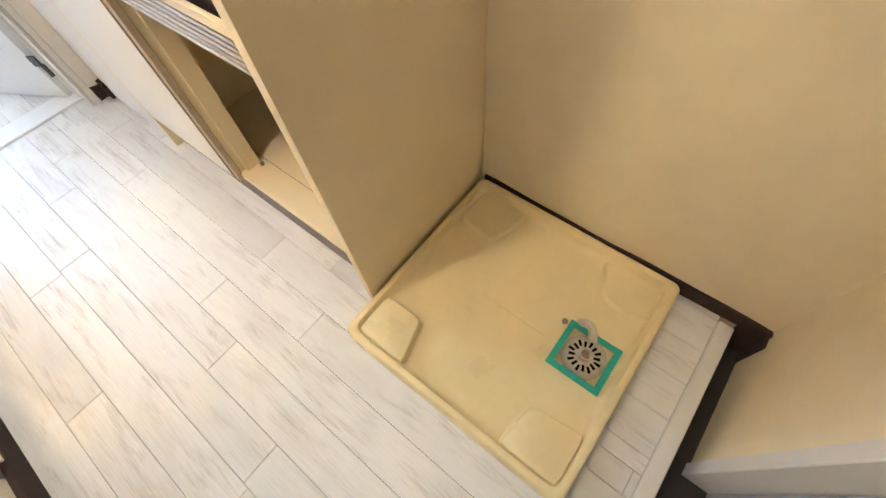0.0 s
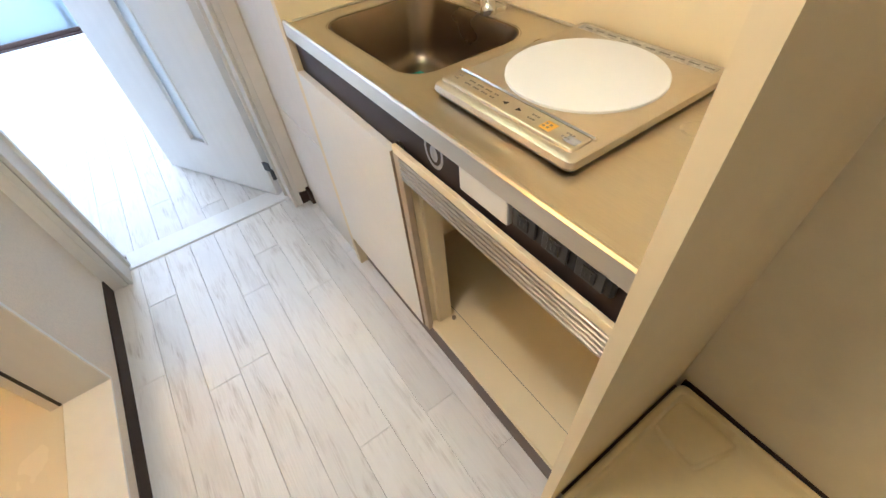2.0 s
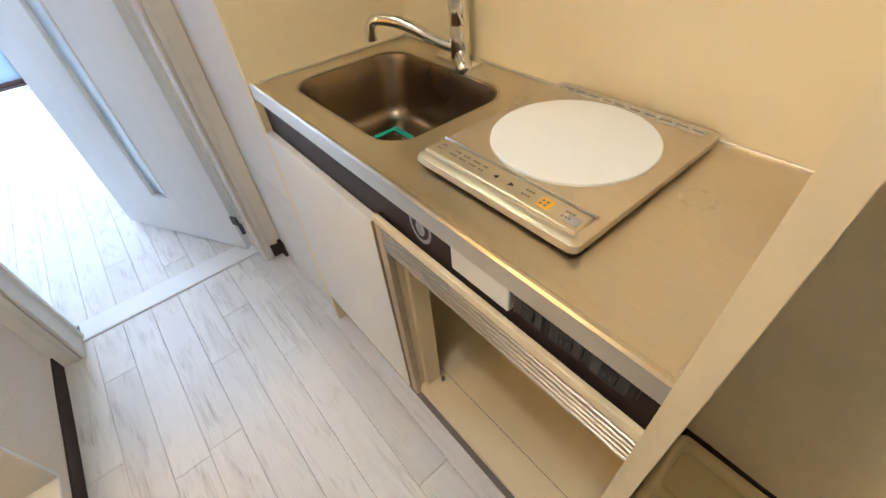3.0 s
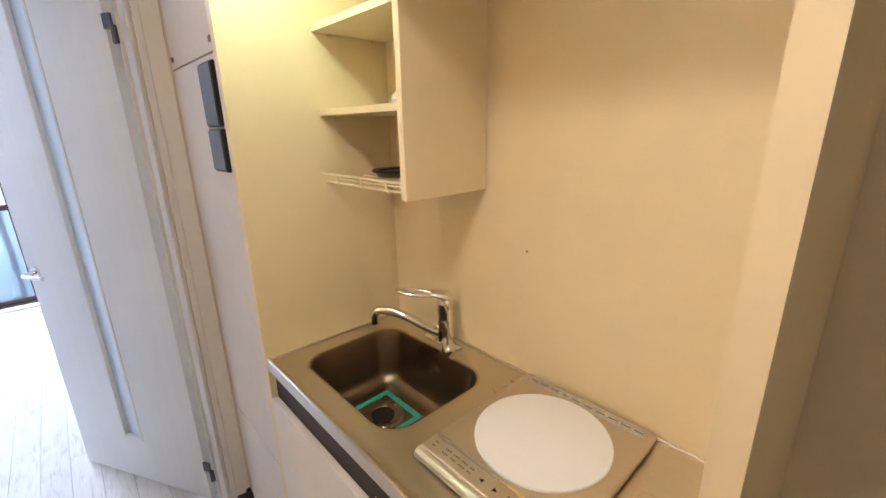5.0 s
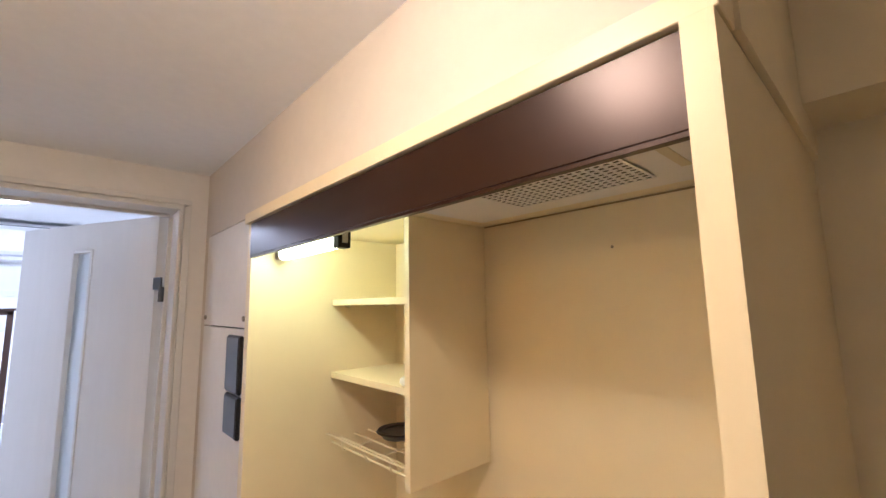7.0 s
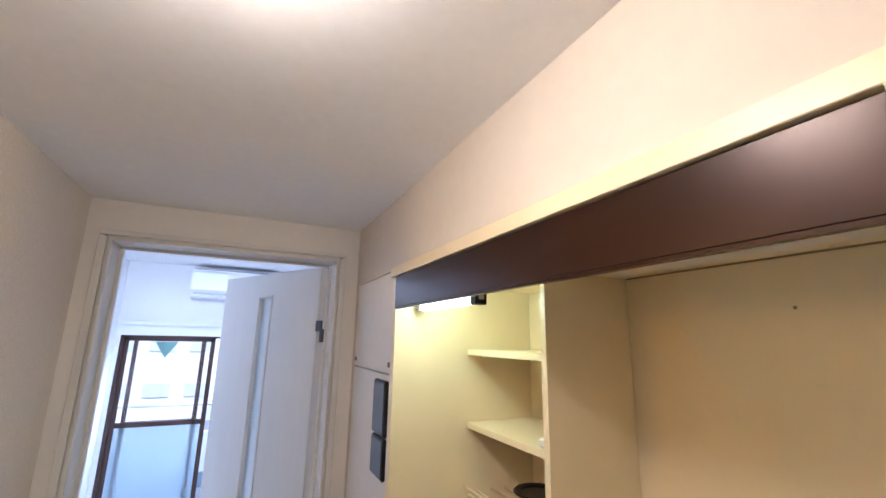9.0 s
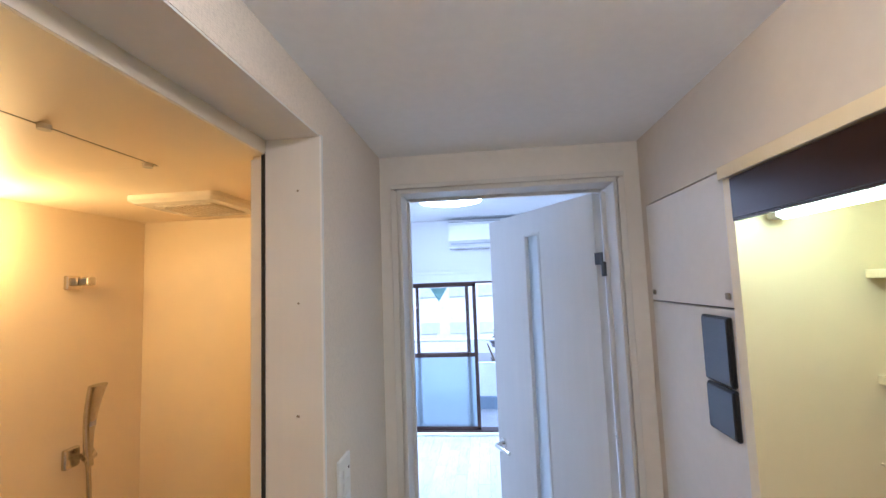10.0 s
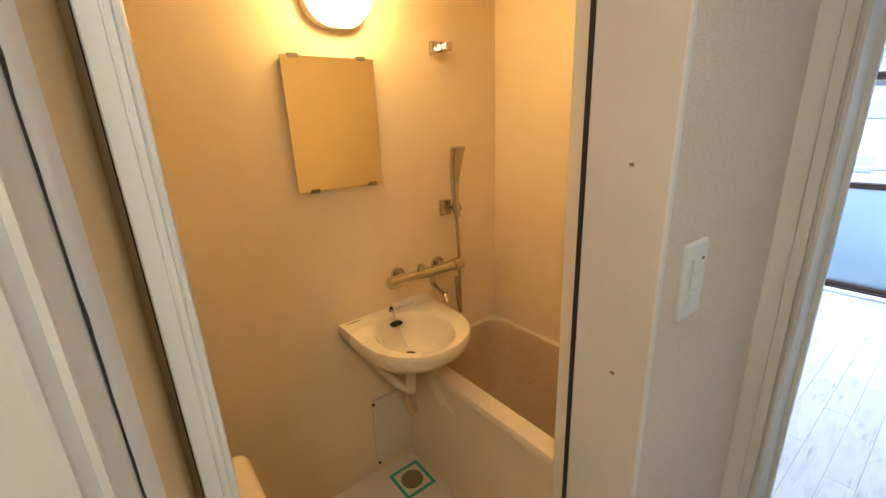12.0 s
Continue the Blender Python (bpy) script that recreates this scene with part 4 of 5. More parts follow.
# ---- storage doors beside the kitchenette ----
def storage(name, z0, z1, label, knob=None):
    c = thing(name, (-1.77, HALL_Y1, z0), label, "cabinet", group="storage doors beside the kitchenette")
    part("door", B(-1.984, -1.560, HALL_Y1, HALL_Y1 + 0.018, z0 + 0.0015, z1 - 0.0015), SMOOTHPAPER, c)
    part("body", boxes((-1.984, -1.560, HALL_Y1 + 0.020, 0.70, z0, z1)), STRIP, c, "dark gap behind the door")
    if knob:
        for x in knob:
            part("latch", B(x - 0.007, x + 0.007, HALL_Y1 - 0.006, HALL_Y1, z0 + 0.018, z0 + 0.032, bevel=0.002), BRASS, c)
    return c


storage("storage_door", 1.618, 1.904, "white papered upper storage door with small latch", (-1.585, -1.962))
storage("storage_door", 0.482, 1.616, "white papered middle storage door")
storage("storage_door", 0.0, 0.480, "white papered lower storage door down to the floor")
for name, z0, z1, label in (("switch_panel", 1.456, 1.600, "tall black glossy control panel on the storage door"), ("switch_panel", 1.350, 1.452, "short black glossy control panel on the storage door")):
    c = thing(name, (-1.624, HALL_Y1, z0), label, "control panel", group="black control panels")
    part("body", B(-1.686, -1.580, HALL_Y1 - 0.011, HALL_Y1 - 0.0005, z0, z1, bevel=0.003), BLACK, c)
    part("face", B(-1.682, -1.585, HALL_Y1 - 0.0135, HALL_Y1 - 0.011, z0 + 0.005, z1 - 0.005, bevel=0.001), BLACKSTEEL, c, "grey reflective face")


# ---- kitchenette ----
KX0, KX1, KB = -1.528, -0.550, 0.665
niche = thing("kitchen_surround", (-1.04, 0.45, 0.0), "cream melamine kitchenette surround with dark brown top fascia", "kitchen surround")
part("side_panel", B(-1.556, KX0, 0.226, KB + 0.02, 0.0, 1.879), CREAM, niche)
part("side_panel", B(KX1, -0.527, 0.214, ALCOVE_Y - 0.002, 0.0, 1.879), CREAM, niche)
part("back_panel", B(KX0, KX1, KB, KB + 0.02, 0.0, 1.90), CREAM, niche)
part("top_panel", B(KX0, KX1, 0.245, KB, 1.862, 1.88), CREAM, niche)
part("top_seam", boxes((-1.150, KX1, KB - 0.0025, KB - 0.0002, 1.8585, 1.8615)), material("brown_joint", (0.34, 0.25, 0.14), 0.8), niche)
part("fascia", B(KX0 + 0.001, KX1 - 0.001, 0.222, 0.233, 1.796, 1.877, bevel=0.001), BROWN, niche, "glossy dark brown fascia board")
part("fascia_lip", B(KX0 + 0.001, KX1 - 0.001, 0.2228, 0.2322, 1.7915, 1.7957), BROWN, niche)
part("top_trim", B(-1.556, -0.524, 0.216, 0.262, 1.8795, 1.905, bevel=0.001), CREAM, niche)
for x, z in ((-1.03, 1.172), (-0.824, 1.775)):
    part("nail_hole", rod(bmesh.new(), (x, KB, z), (x, KB - 0.001, z), 0.003, 8), BRASS, niche)

base = thing("base_cabinet", (-1.04, 0.45, 0.0), "cream kitchenette base cabinet with one door and an open bay", "cabinet")
part("toe_kick", boxes((KX0, KX1, 0.256, 0.27, 0.0, 0.152)), material("brown_toe_kick", (0.12, 0.082, 0.066), 0.4, grain=0.1, stain=0.15), base, "dark brown toe kick")
part("floor_panel", boxes((-1.32, KX1, 0.241, KB, 0.152, 0.168)), CREAM, base)
part("seam", boxes((-1.30, KX1, 0.318, 0.3195, 0.1675, 0.1684)), PRINT, base)
part("divider", boxes((-1.058, -1.04, 0.243, 0.30, 0.169, 0.77)), CREAM, base)
part("liner", boxes((-1.04, -1.026, 0.26, 0.302, 0.1685, 0.75)), CREAM, base)
part("inner_side", boxes((-1.32, -1.305, 0.245, KB - 0.013, 0.1685, 0.70)), CREAM, base)
part("back_board", boxes((-1.32, KX1, KB - 0.012, KB - 0.001, 0.168, 0.75)), CREAM, base)
door = part("door", B(-1.524, -1.062, 0.224, 0.242, 0.146, 0.752, bevel=0.0015), CABWHITE, base, "white laminate door")
part("edge_band", boxes((-1.0618, -1.0595, 0.223, 0.243, 0.146, 0.752)), material("tan_edging", (0.36, 0.27, 0.17), 0.6, grain=0.2), door, "tan edge banding")
part("frame_rail", B(-1.055, KX1, 0.226, 0.235, 0.752, 0.770, bevel=0.001), CREAM, base)
part("frame_stile", B(-1.056, -1.034, 0.226, 0.242, 0.150, 0.752, bevel=0.001), material("tan_stile", (0.50, 0.40, 0.27), 0.6, grain=0.1), base)
part("bottom_rail", B(-1.034, KX1, 0.2375, 0.2405, 0.150, 0.1685, bevel=0.001), CREAM, base)
for k in range(5):
    z = 0.7455 - k * 0.0108
    part("grille_bar", rod(bmesh.new(), (-1.034, 0.2268, z), (KX1, 0.2268, z), 0.0029, 8), GRILLE, base, "thin metal grille bar", smooth=True)
for x in (-0.90, -0.70):
    part("grille_tie", rod(bmesh.new(), (x, 0.2325, 0.751), (x, 0.2325, 0.700), 0.0022, 8), SATIN, base, smooth=True)
part("bay_screw", rod(bmesh.new(), (-1.012, 0.30, 0.168), (-1.012, 0.30, 0.176), 0.006, 10), BRASS, base)

front = thing("service_strip", (-1.04, 0.24, 0.80), "dark brown strip below the worktop with socket row", "panel")
part("board", B(KX0, KX1, 0.243, 0.255, 0.745, 0.848), STRIP, front)
ic = part("printed_symbol", loft(bmesh.new(), [[(-0.935 + r * math.cos(a), 0.2425, 0.808 + 1.25 * r * math.sin(a)) for a in [2 * math.pi * k / 20 for k in range(20)]] for r in (0.027, 0.021)]), PALE, front, "worn pale ring symbol")
part("printed_drop", loft(bmesh.new(), [[(-0.935 + r * math.cos(a), 0.2425, 0.803 + 1.4 * r * math.sin(a)) for a in [2 * math.pi * k / 16 for k in range(16)]] for r in (0.011, 0.004)], False, True), PALE, front)
part("cover_box", B(-0.850, -0.742, 0.230, 0.243, 0.790, 0.848, bevel=0.003, segments=2), PLASTIC, front, "cream plastic cover box")
SOCKETGREY = material("dark_grey_plastic", (0.034, 0.031, 0.029), 0.4, stain=0.1, stain_scale=20)
so = part("socket_block", B(-0.738, -0.572, 0.232, 0.243, 0.800, 0.842, bevel=0.003), BLACK, front, "black socket row")
for x in (-0.71, -0.657, -0.603):
    part("socket_unit", B(x - 0.021, x + 0.021, 0.228, 0.232, 0.805, 0.838, bevel=0.0015), SOCKETGREY, so)
    part("socket_insert", B(x - 0.010, x + 0.010, 0.2255, 0.228, 0.812, 0.832, bevel=0.001), BLACK, so)
    for dx in (-0.0035, 0.0035):
        part("socket_slot", boxes((x + dx - 0.0012, x + dx + 0.0012, 0.2250, 0.2256, 0.817, 0.827)), SOCKETGREY, so)

# worktop with pressed sink
wt = thing("worktop", (-1.04, 0.45, 0.865), "brushed stainless worktop with raised rim and front lip", "worktop")
SX0, SX1, SY0, SY1, ST = -1.467, -1.070, 0.293, 0.586, 0.8625
bm = bmesh.new()
rim = [bm.verts.new(p) for p in rounded(SX0, SX1, SY0, SY1, ST, 0.065, 8)]
outer = [bm.verts.new((x, y, ST)) for x, y in ((KX1, KB), (KX0, KB), (KX0, 0.250), (KX1, 0.250))]
for c in range(4):
    arc = rim[c * 9:c * 9 + 9]
    for p, q in zip(arc, arc[1:]):
        bm.faces.new((outer[c], q, p))
    bm.faces.new((outer[c], outer[(c + 1) % 4], rim[(c * 9 + 9) % 36], arc[-1]))
under = [bm.verts.new((v.co.x, v.co.y, 0.845)) for v in outer]
for c in range(4):
    bm.faces.new((outer[c], under[c], under[(c + 1) % 4], outer[(c + 1) % 4]))
part("top", bm, STEEL, wt)
bm = bmesh.new()
prof = [(0.252, 0.8625), (0.243, 0.8635), (0.236, 0.8705), (0.231, 0.8715), (0.228, 0.868), (0.228, 0.836), (0.236, 0.834), (0.252, 0.845)]
loft(bm, [[(KX0, y, z) for y, z in prof], [(KX1, y, z) for y, z in prof]], True, True)
part("front_lip", bm, STEEL, wt)
part("backsplash_rim", boxes((KX0, KX1, KB - 0.006, KB - 0.0005, ST, ST + 0.005), (KX0, KX0 + 0.005, 0.25, KB - 0.006, ST, ST + 0.004), (KX1 - 0.006, KX1, 0.25, KB - 0.006, ST, ST + 0.004), bevel=0.0008), SATIN, wt)
# sink bowl and drain: shade of the recess is in the steel's colour
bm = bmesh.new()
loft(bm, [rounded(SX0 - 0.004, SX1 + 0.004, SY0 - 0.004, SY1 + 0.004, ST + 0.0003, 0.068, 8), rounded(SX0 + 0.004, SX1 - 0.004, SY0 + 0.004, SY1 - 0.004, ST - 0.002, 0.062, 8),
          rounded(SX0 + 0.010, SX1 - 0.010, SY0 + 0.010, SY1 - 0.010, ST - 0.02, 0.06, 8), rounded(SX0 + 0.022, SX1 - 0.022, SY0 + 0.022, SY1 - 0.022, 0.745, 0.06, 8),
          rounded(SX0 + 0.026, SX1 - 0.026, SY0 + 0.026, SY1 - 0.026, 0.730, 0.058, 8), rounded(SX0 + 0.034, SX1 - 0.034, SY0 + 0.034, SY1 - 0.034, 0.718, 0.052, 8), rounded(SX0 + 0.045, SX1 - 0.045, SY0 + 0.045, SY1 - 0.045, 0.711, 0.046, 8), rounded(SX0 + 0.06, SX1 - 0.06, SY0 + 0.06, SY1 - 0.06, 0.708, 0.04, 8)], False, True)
sink = part("sink_bowl", bm, SHADEDBOWL, wt, "deep stainless sink bowl with its shade in the colour", smooth=True)
dr = part("drain", loft(bmesh.new(), [ring((-1.305, 0.43, z), r, (0, 0, 1), 28) for r, z in ((0.058, 0.709), (0.052, 0.714), (0.036, 0.712), (0.034, 0.7095))], False, True), SHADEDBOWL, sink, smooth=True)
part("drain_plug", rod(bmesh.new(), (-1.305, 0.43, 0.7096), (-1.305, 0.43, 0.7125), 0.031, 24), BLACK, sink, "black rubber drain cover")
st = thing("sink_tape", (-1.305, 0.43, 0.708), "square of green masking tape round the sink drain", "tape")
part("strip", boxes((-1.386, -1.371, 0.352, 0.503, 0.7085, 0.7105)), TAPE, st)
part("strip", boxes((-1.241, -1.226, 0.352, 0.503, 0.7085, 0.7105)), TAPE, st)
part("strip", boxes((-1.371, -1.241, 0.488, 0.503, 0.7085, 0.7105)), TAPE, st)
part("strip", boxes((-1.371, -1.241, 0.352, 0.367, 0.7085, 0.7105)), TAPE, st)

part("water_mark", loft(bmesh.new(), [ring((-0.663, 0.504, ST + 0.0005), r, (0, 0, 1), 28) for r in (0.024, 0.019)]), material("water_mark", (0.68, 0.62, 0.51), 0.36, metal=0.6, grain=0.3, grain_scale=60), wt, "faint ring mark")

# faucet
fa = thing("kitchen_faucet", (-1.265, 0.625, ST), "chrome single-lever kitchen faucet with swung spout", "tap")
part("foot", loft(bmesh.new(), [rounded(-1.335 + i, -1.205 - i, 0.603 + i, 0.649 - i, z, 0.018) for i, z in ((0, ST + 0.001), (0, ST + 0.010), (0.006, ST + 0.016))], True, True), CHROME, fa, smooth=True)
part("body", loft(bmesh.new(), [ring((-1.262, 0.624, z), r, (0, 0, 1), 22) for r, z in ((0.023, ST + 0.016), (0.0222, ST + 0.08), (0.0215, ST + 0.083), (0.0225, ST + 0.087), (0.0230, ST + 0.130), (0.0215, ST + 0.146), (0.010, ST + 0.154))], True, True), CHROME, fa, smooth=True)
part("spout", pipe(bmesh.new(), bend([(-1.264, 0.622, ST + 0.030), (-1.30, 0.595, ST + 0.045), (-1.36, 0.555, ST + 0.082), (-1.41, 0.522, ST + 0.090), (-1.432, 0.510, ST + 0.086), (-1.436, 0.507, ST + 0.062)]), 0.0125, 14), CHROME, fa, smooth=True)
part("aerator", rod(bmesh.new(), (-1.436, 0.507, ST + 0.074), (-1.436, 0.507, ST + 0.045), 0.0135, 16), CHROME, fa, smooth=True)
LEVER_A, LEVER_B = Vector((-1.256, 0.620, ST + 0.150)), Vector((-1.342, 0.526, ST + 0.166))
lever_way = (LEVER_B - LEVER_A).normalized()
lever_side = lever_way.cross(Vector((0, 0, 1))).normalized()
bm = bmesh.new()
loops = []
for t, w, h in ((-0.16, 0.012, 0.008), (-0.1, 0.020, 0.013), (0.05, 0.0225, 0.0135), (0.2, 0.021, 0.010), (0.30, 0.018, 0.006)):
    c = LEVER_A.lerp(LEVER_B, t) + Vector((0, 0, 0.004 * math.sin(3 * t)))
    loops.append([tuple(c + lever_side * w * math.cos(a) + Vector((0, 0, h)) * math.sin(a)) for a in [2 * math.pi * k / 16 for k in range(16)]])
loft(bm, loops, True, True)
loops = []
for k in range(33):
    a = 2 * math.pi * k / 32
    c = LEVER_A.lerp(LEVER_B, 0.60) + lever_way * 0.052 * math.cos(a) + lever_side * 0.0175 * math.sin(a)
    out = (lever_way * math.cos(a) * 0.34 + lever_side * math.sin(a)).normalized()
    loops.append([tuple(c + out * 0.0062 * math.cos(b) + Vector((0, 0, 0.0052)) * math.sin(b)) for b in [2 * math.pi * j / 10 for j in range(10)]])
loft(bm, loops)
part("lever", bm, CHROME, fa, "open loop lever", smooth=True)
bm = bmesh.new()
foot_a, foot_b = Vector((-1.250, 0.616)), Vector((-1.206, 0.588))
d = (foot_b - foot_a).normalized()
loops = []
for t, w, h in ((0.0, 0.017, 0.036), (0.4, 0.0185, 0.031), (0.8, 0.0175, 0.024), (0.97, 0.014, 0.017), (1.0, 0.009, 0.012)):
    c = foot_a.lerp(foot_b, t)
    loops.append([(c.x - d.y * w * math.cos(a), c.y + d.x * w * math.cos(a), ST + 0.001 + h * max(0.0, math.sin(a)) ** 0.7) for a in [math.pi * k / 12 for k in range(13)]])
loft(bm, loops, True, True)
part("foot_cover", bm, CHROME, fa, smooth=True)

# induction hob
HX0, HX1, HY0, HY1, HT = -0.999, -0.704, 0.294, 0.648, 0.886
hob = thing("induction_hob", (-0.85, 0.47, ST), "silver single-ring induction hob with white disc and slanted control bar", "hob")
part("underside", boxes((HX0 + 0.006, HX1 - 0.006, HY0 + 0.012, HY1 - 0.004, ST, 0.868)), BLACK, hob, "black recessed base")
bm = bmesh.new()
loft(bm, [rounded(HX0 + 0.002, HX1 - 0.002, HY0 + 0.003, HY1 - 0.002, 0.8675, 0.012), rounded(HX0 - 0.001, HX1 + 0.001, HY0 - 0.003, HY1, 0.876, 0.013), rounded(HX0, HX1, HY0, HY1, 0.883, 0.012), rounded(HX0 + 0.004, HX1 - 0.004, HY0 + 0.006, HY1 - 0.004, HT, 0.010)], True, True)
part("body", bm, SATIN, hob, smooth=True)
cp = part("control_bar", B(HX0 + 0.006, HX1 - 0.014, HY0 + 0.014, HY0 + 0.054, HT - 0.002, HT + 0.0045, bevel=0.003, segments=2), SATIN, hob, "raised silver control bar")
part("ridge", boxes((HX0 + 0.004, HX1 - 0.010, HY0 + 0.0545, HY0 + 0.060, HT - 0.001, HT + 0.006), bevel=0.002), CHROME, hob)
part("disc", loft(bmesh.new(), [ring((-0.853, 0.486, z), r, (0, 0, 1), 64) for r, z in ((0.1255, HT - 0.001), (0.1255, HT + 0.0035), (0.124, HT + 0.0045))], False, True), DISC, hob, "white ceramic disc")
rnd = random.Random(4)
zt = HT + 0.0046
for x, n in ((-0.972, 2), (-0.945, 3), (-0.925, 3), (-0.905, 3), (-0.885, 2), (-0.805, 3), (-0.742, 3)):
    for j in range(n):
        for y in (HY0 + 0.040, HY0 + 0.030):
            part("key_print", boxes((x - 0.007 + j * 0.0050, x - 0.0035 + j * 0.0050, y - 0.0016, y + 0.0018, zt, zt + 0.0004)), PRINT, cp)
part("power_key", boxes((-0.785, -0.766, HY0 + 0.024, HY0 + 0.044, zt, zt + 0.0006)), YELLOW, cp, "yellow power key")
for x in (-0.781, -0.774):
    for y in (HY0 + 0.030, HY0 + 0.037):
        part("key_print", boxes((x - 0.002, x + 0.002, y - 0.002, y + 0.002, zt + 0.0006, zt + 0.0010)), PRINT, cp)
for dx, s in ((-0.862, 1), (-0.833, -1)):
    part("arrow_key", loft(bmesh.new(), [[(dx - s * 0.0045, HY0 + 0.034, z), (dx + s * 0.004, HY0 + 0.0385, z), (dx + s * 0.004, HY0 + 0.0295, z)] for z in (zt, zt + 0.0005)], True, True), BLACK, cp, "small black arrow")
part("key_print", boxes((-0.742, -0.722, HY0 + 0.024, HY0 + 0.038, zt, zt + 0.0003)), PALE, cp)
part("rear_label", boxes((-0.985, -0.72, HY1 - 0.032, HY1 - 0.012, HT, HT + 0.0006)), material("worn_label", (0.58, 0.54, 0.46), 0.5, grain=0.35, grain_scale=90, stain=0.3, stain_scale=30), hob, "worn warning label")
for k in range(10):
    x = -0.975 + k * 0.026
    part("label_print", boxes((x, x + 0.016 + 0.004 * rnd.random(), HY1 - 0.024, HY1 - 0.020, HT + 0.0006, HT + 0.0010)), PRINT, hob)

# wall shelf unit with wire rack
ws = thing("wall_shelf_unit", (-1.34, 0.55, 1.30), "cream open wall shelf unit with two shelves", "shelf")
part("side", B(-1.170, -1.152, 0.424, KB - 0.001, 1.302, 1.8615, bevel=0.001), CREAM, ws)
part("shelf", B(KX0 + 0.001, -1.170, 0.446, KB - 0.001, 1.672, 1.688, bevel=0.001), CREAM, ws)
part("shelf", B(KX0 + 0.001, -1.170, 0.446, KB - 0.001, 1.478, 1.494, bevel=0.001), CREAM, ws)
for z in (1.669, 1.475):
    for y in (0.49, 0.62):
        part("shelf_pin", rod(bmesh.new(), (KX0, y, z), (KX0 + 0.014, y, z), 0.004, 8), CHROME, ws)
        part("shelf_pin", rod(bmesh.new(), (-1.184, y, z), (-1.17, y, z), 0.004, 8), CHROME, ws)
rack = thing("wire_rack", (-1.34, 0.55, 1.33), "cream coated wire dish rack below the shelves", "rack")
for y, z in ((0.438, 1.335), (0.452, 1.312)):
    part("front_wire", rod(bmesh.new(), (KX0, y, z), (-1.17, y, z), 0.0028, 8), TAN, rack, smooth=True)
for k in range(4):
    y = 0.478 + k * 0.045
    part("wire", rod(bmesh.new(), (KX0, y, 1.318), (-1.17, y, 1.318), 0.0024, 8), TAN, rack, smooth=True)
for x in (-1.45, -1.34, -1.24):
    part("cross_wire", pipe(bmesh.new(), bend([(x, 0.438, 1.335), (x, 0.44, 1.306), (x, 0.47, 1.313), (x, 0.655, 1.313)]), 0.0024, 8), TAN, rack, smooth=True)
dish = thing("sink_strainer", (-1.405, 0.59, 1.32), "dark metal dish lying on the wire rack", "dish")
part("rim", loft(bmesh.new(), [ring((-1.405, 0.590, z), r, (0, 0, 1), 30) for r, z in ((0.060, 1.333), (0.066, 1.337), (0.062, 1.341), (0.048, 1.339), (0.046, 1.331))]), BLACK, dish, smooth=True)
part("bowl", loft(bmesh.new(), [ring((-1.405, 0.590, z), r, (0, 0, 1), 30) for r, z in ((0.056, 1.334), (0.050, 1.3225), (0.03, 1.3205))], True, True), BLACKSTEEL, dish, smooth=True)
cp2 = single("folded_cloth", loft(bmesh.new(), [rounded(-1.232 + i, -1.174 - i * 0.3, 0.450 + i, 0.555 - i, z, 0.014) for i, z in ((0.004, 1.4945), (0, 1.501), (0.002, 1.511), (0.010, 1.517))], True, True), PLASTIC, "small white folded packet on the shelf", "packet", smooth=True)

# tube light behind the fascia
tl = thing("tube_light", (-1.38, 0.30, 1.82), "short fluorescent tube behind the fascia, switched on", "tube light")
part("housing", B(-1.52, -1.19, 0.262, 0.33, 1.835, 1.8615, bevel=0.003), PLASTIC, tl)
part("tube", rod(bmesh.new(), (-1.497, 0.298, 1.804), (-1.222, 0.298, 1.804), 0.0165, 20), TUBEGLOW, tl, "glowing tube", smooth=True)
part("end_cap", boxes((-1.5275, -1.497, 0.283, 0.313, 1.790, 1.836), bevel=0.003), PLASTIC, tl, "white end cap")
part("end_socket", boxes((-1.222, -1.198, 0.284, 0.312, 1.786, 1.836), bevel=0.002), BLACK, tl, "dark end socket")
part("socket_face", boxes((-1.1985, -1.196, 0.292, 0.304, 1.796, 1.822)), PLASTIC, tl)

# ceiling grille of the niche
vg = thing("vent_grille", (-0.8, 0.45, 1.86), "white square-perforated vent grille in the niche top", "vent")
GX0, GX1, GY0, GY1 = -0.935, -0.688, 0.395, 0.530
part("plate", boxes((-1.10, -0.60, 0.262, 0.60, 1.857, 1.8615), bevel=0.0005), CABWHITE, vg)
part("void", boxes((GX0, GX1, GY0, GY1, 1.8545, 1.8568)), DARKHOLE, vg, "dark fan opening")
nx, ny = 18, 10
for k in range(nx + 1):
    x = GX0 + (GX1 - GX0) * k / nx
    part("rib", boxes((x - 0.0023, x + 0.0023, GY0, GY1, 1.8532, 1.8544)), CABWHITE, vg)
for k in range(ny + 1):
    y = GY0 + (GY1 - GY0) * k / ny
    part("rib", boxes((GX0, GX1, y - 0.0023, y + 0.0023, 1.8526, 1.8539)), CABWHITE, vg)
part("scratch", boxes((-0.646, -0.632, 0.385, 0.515, 1.8560, 1.8569)), material("faded_tape", (0.62, 0.55, 0.36), 0.6), vg, "faded strip")


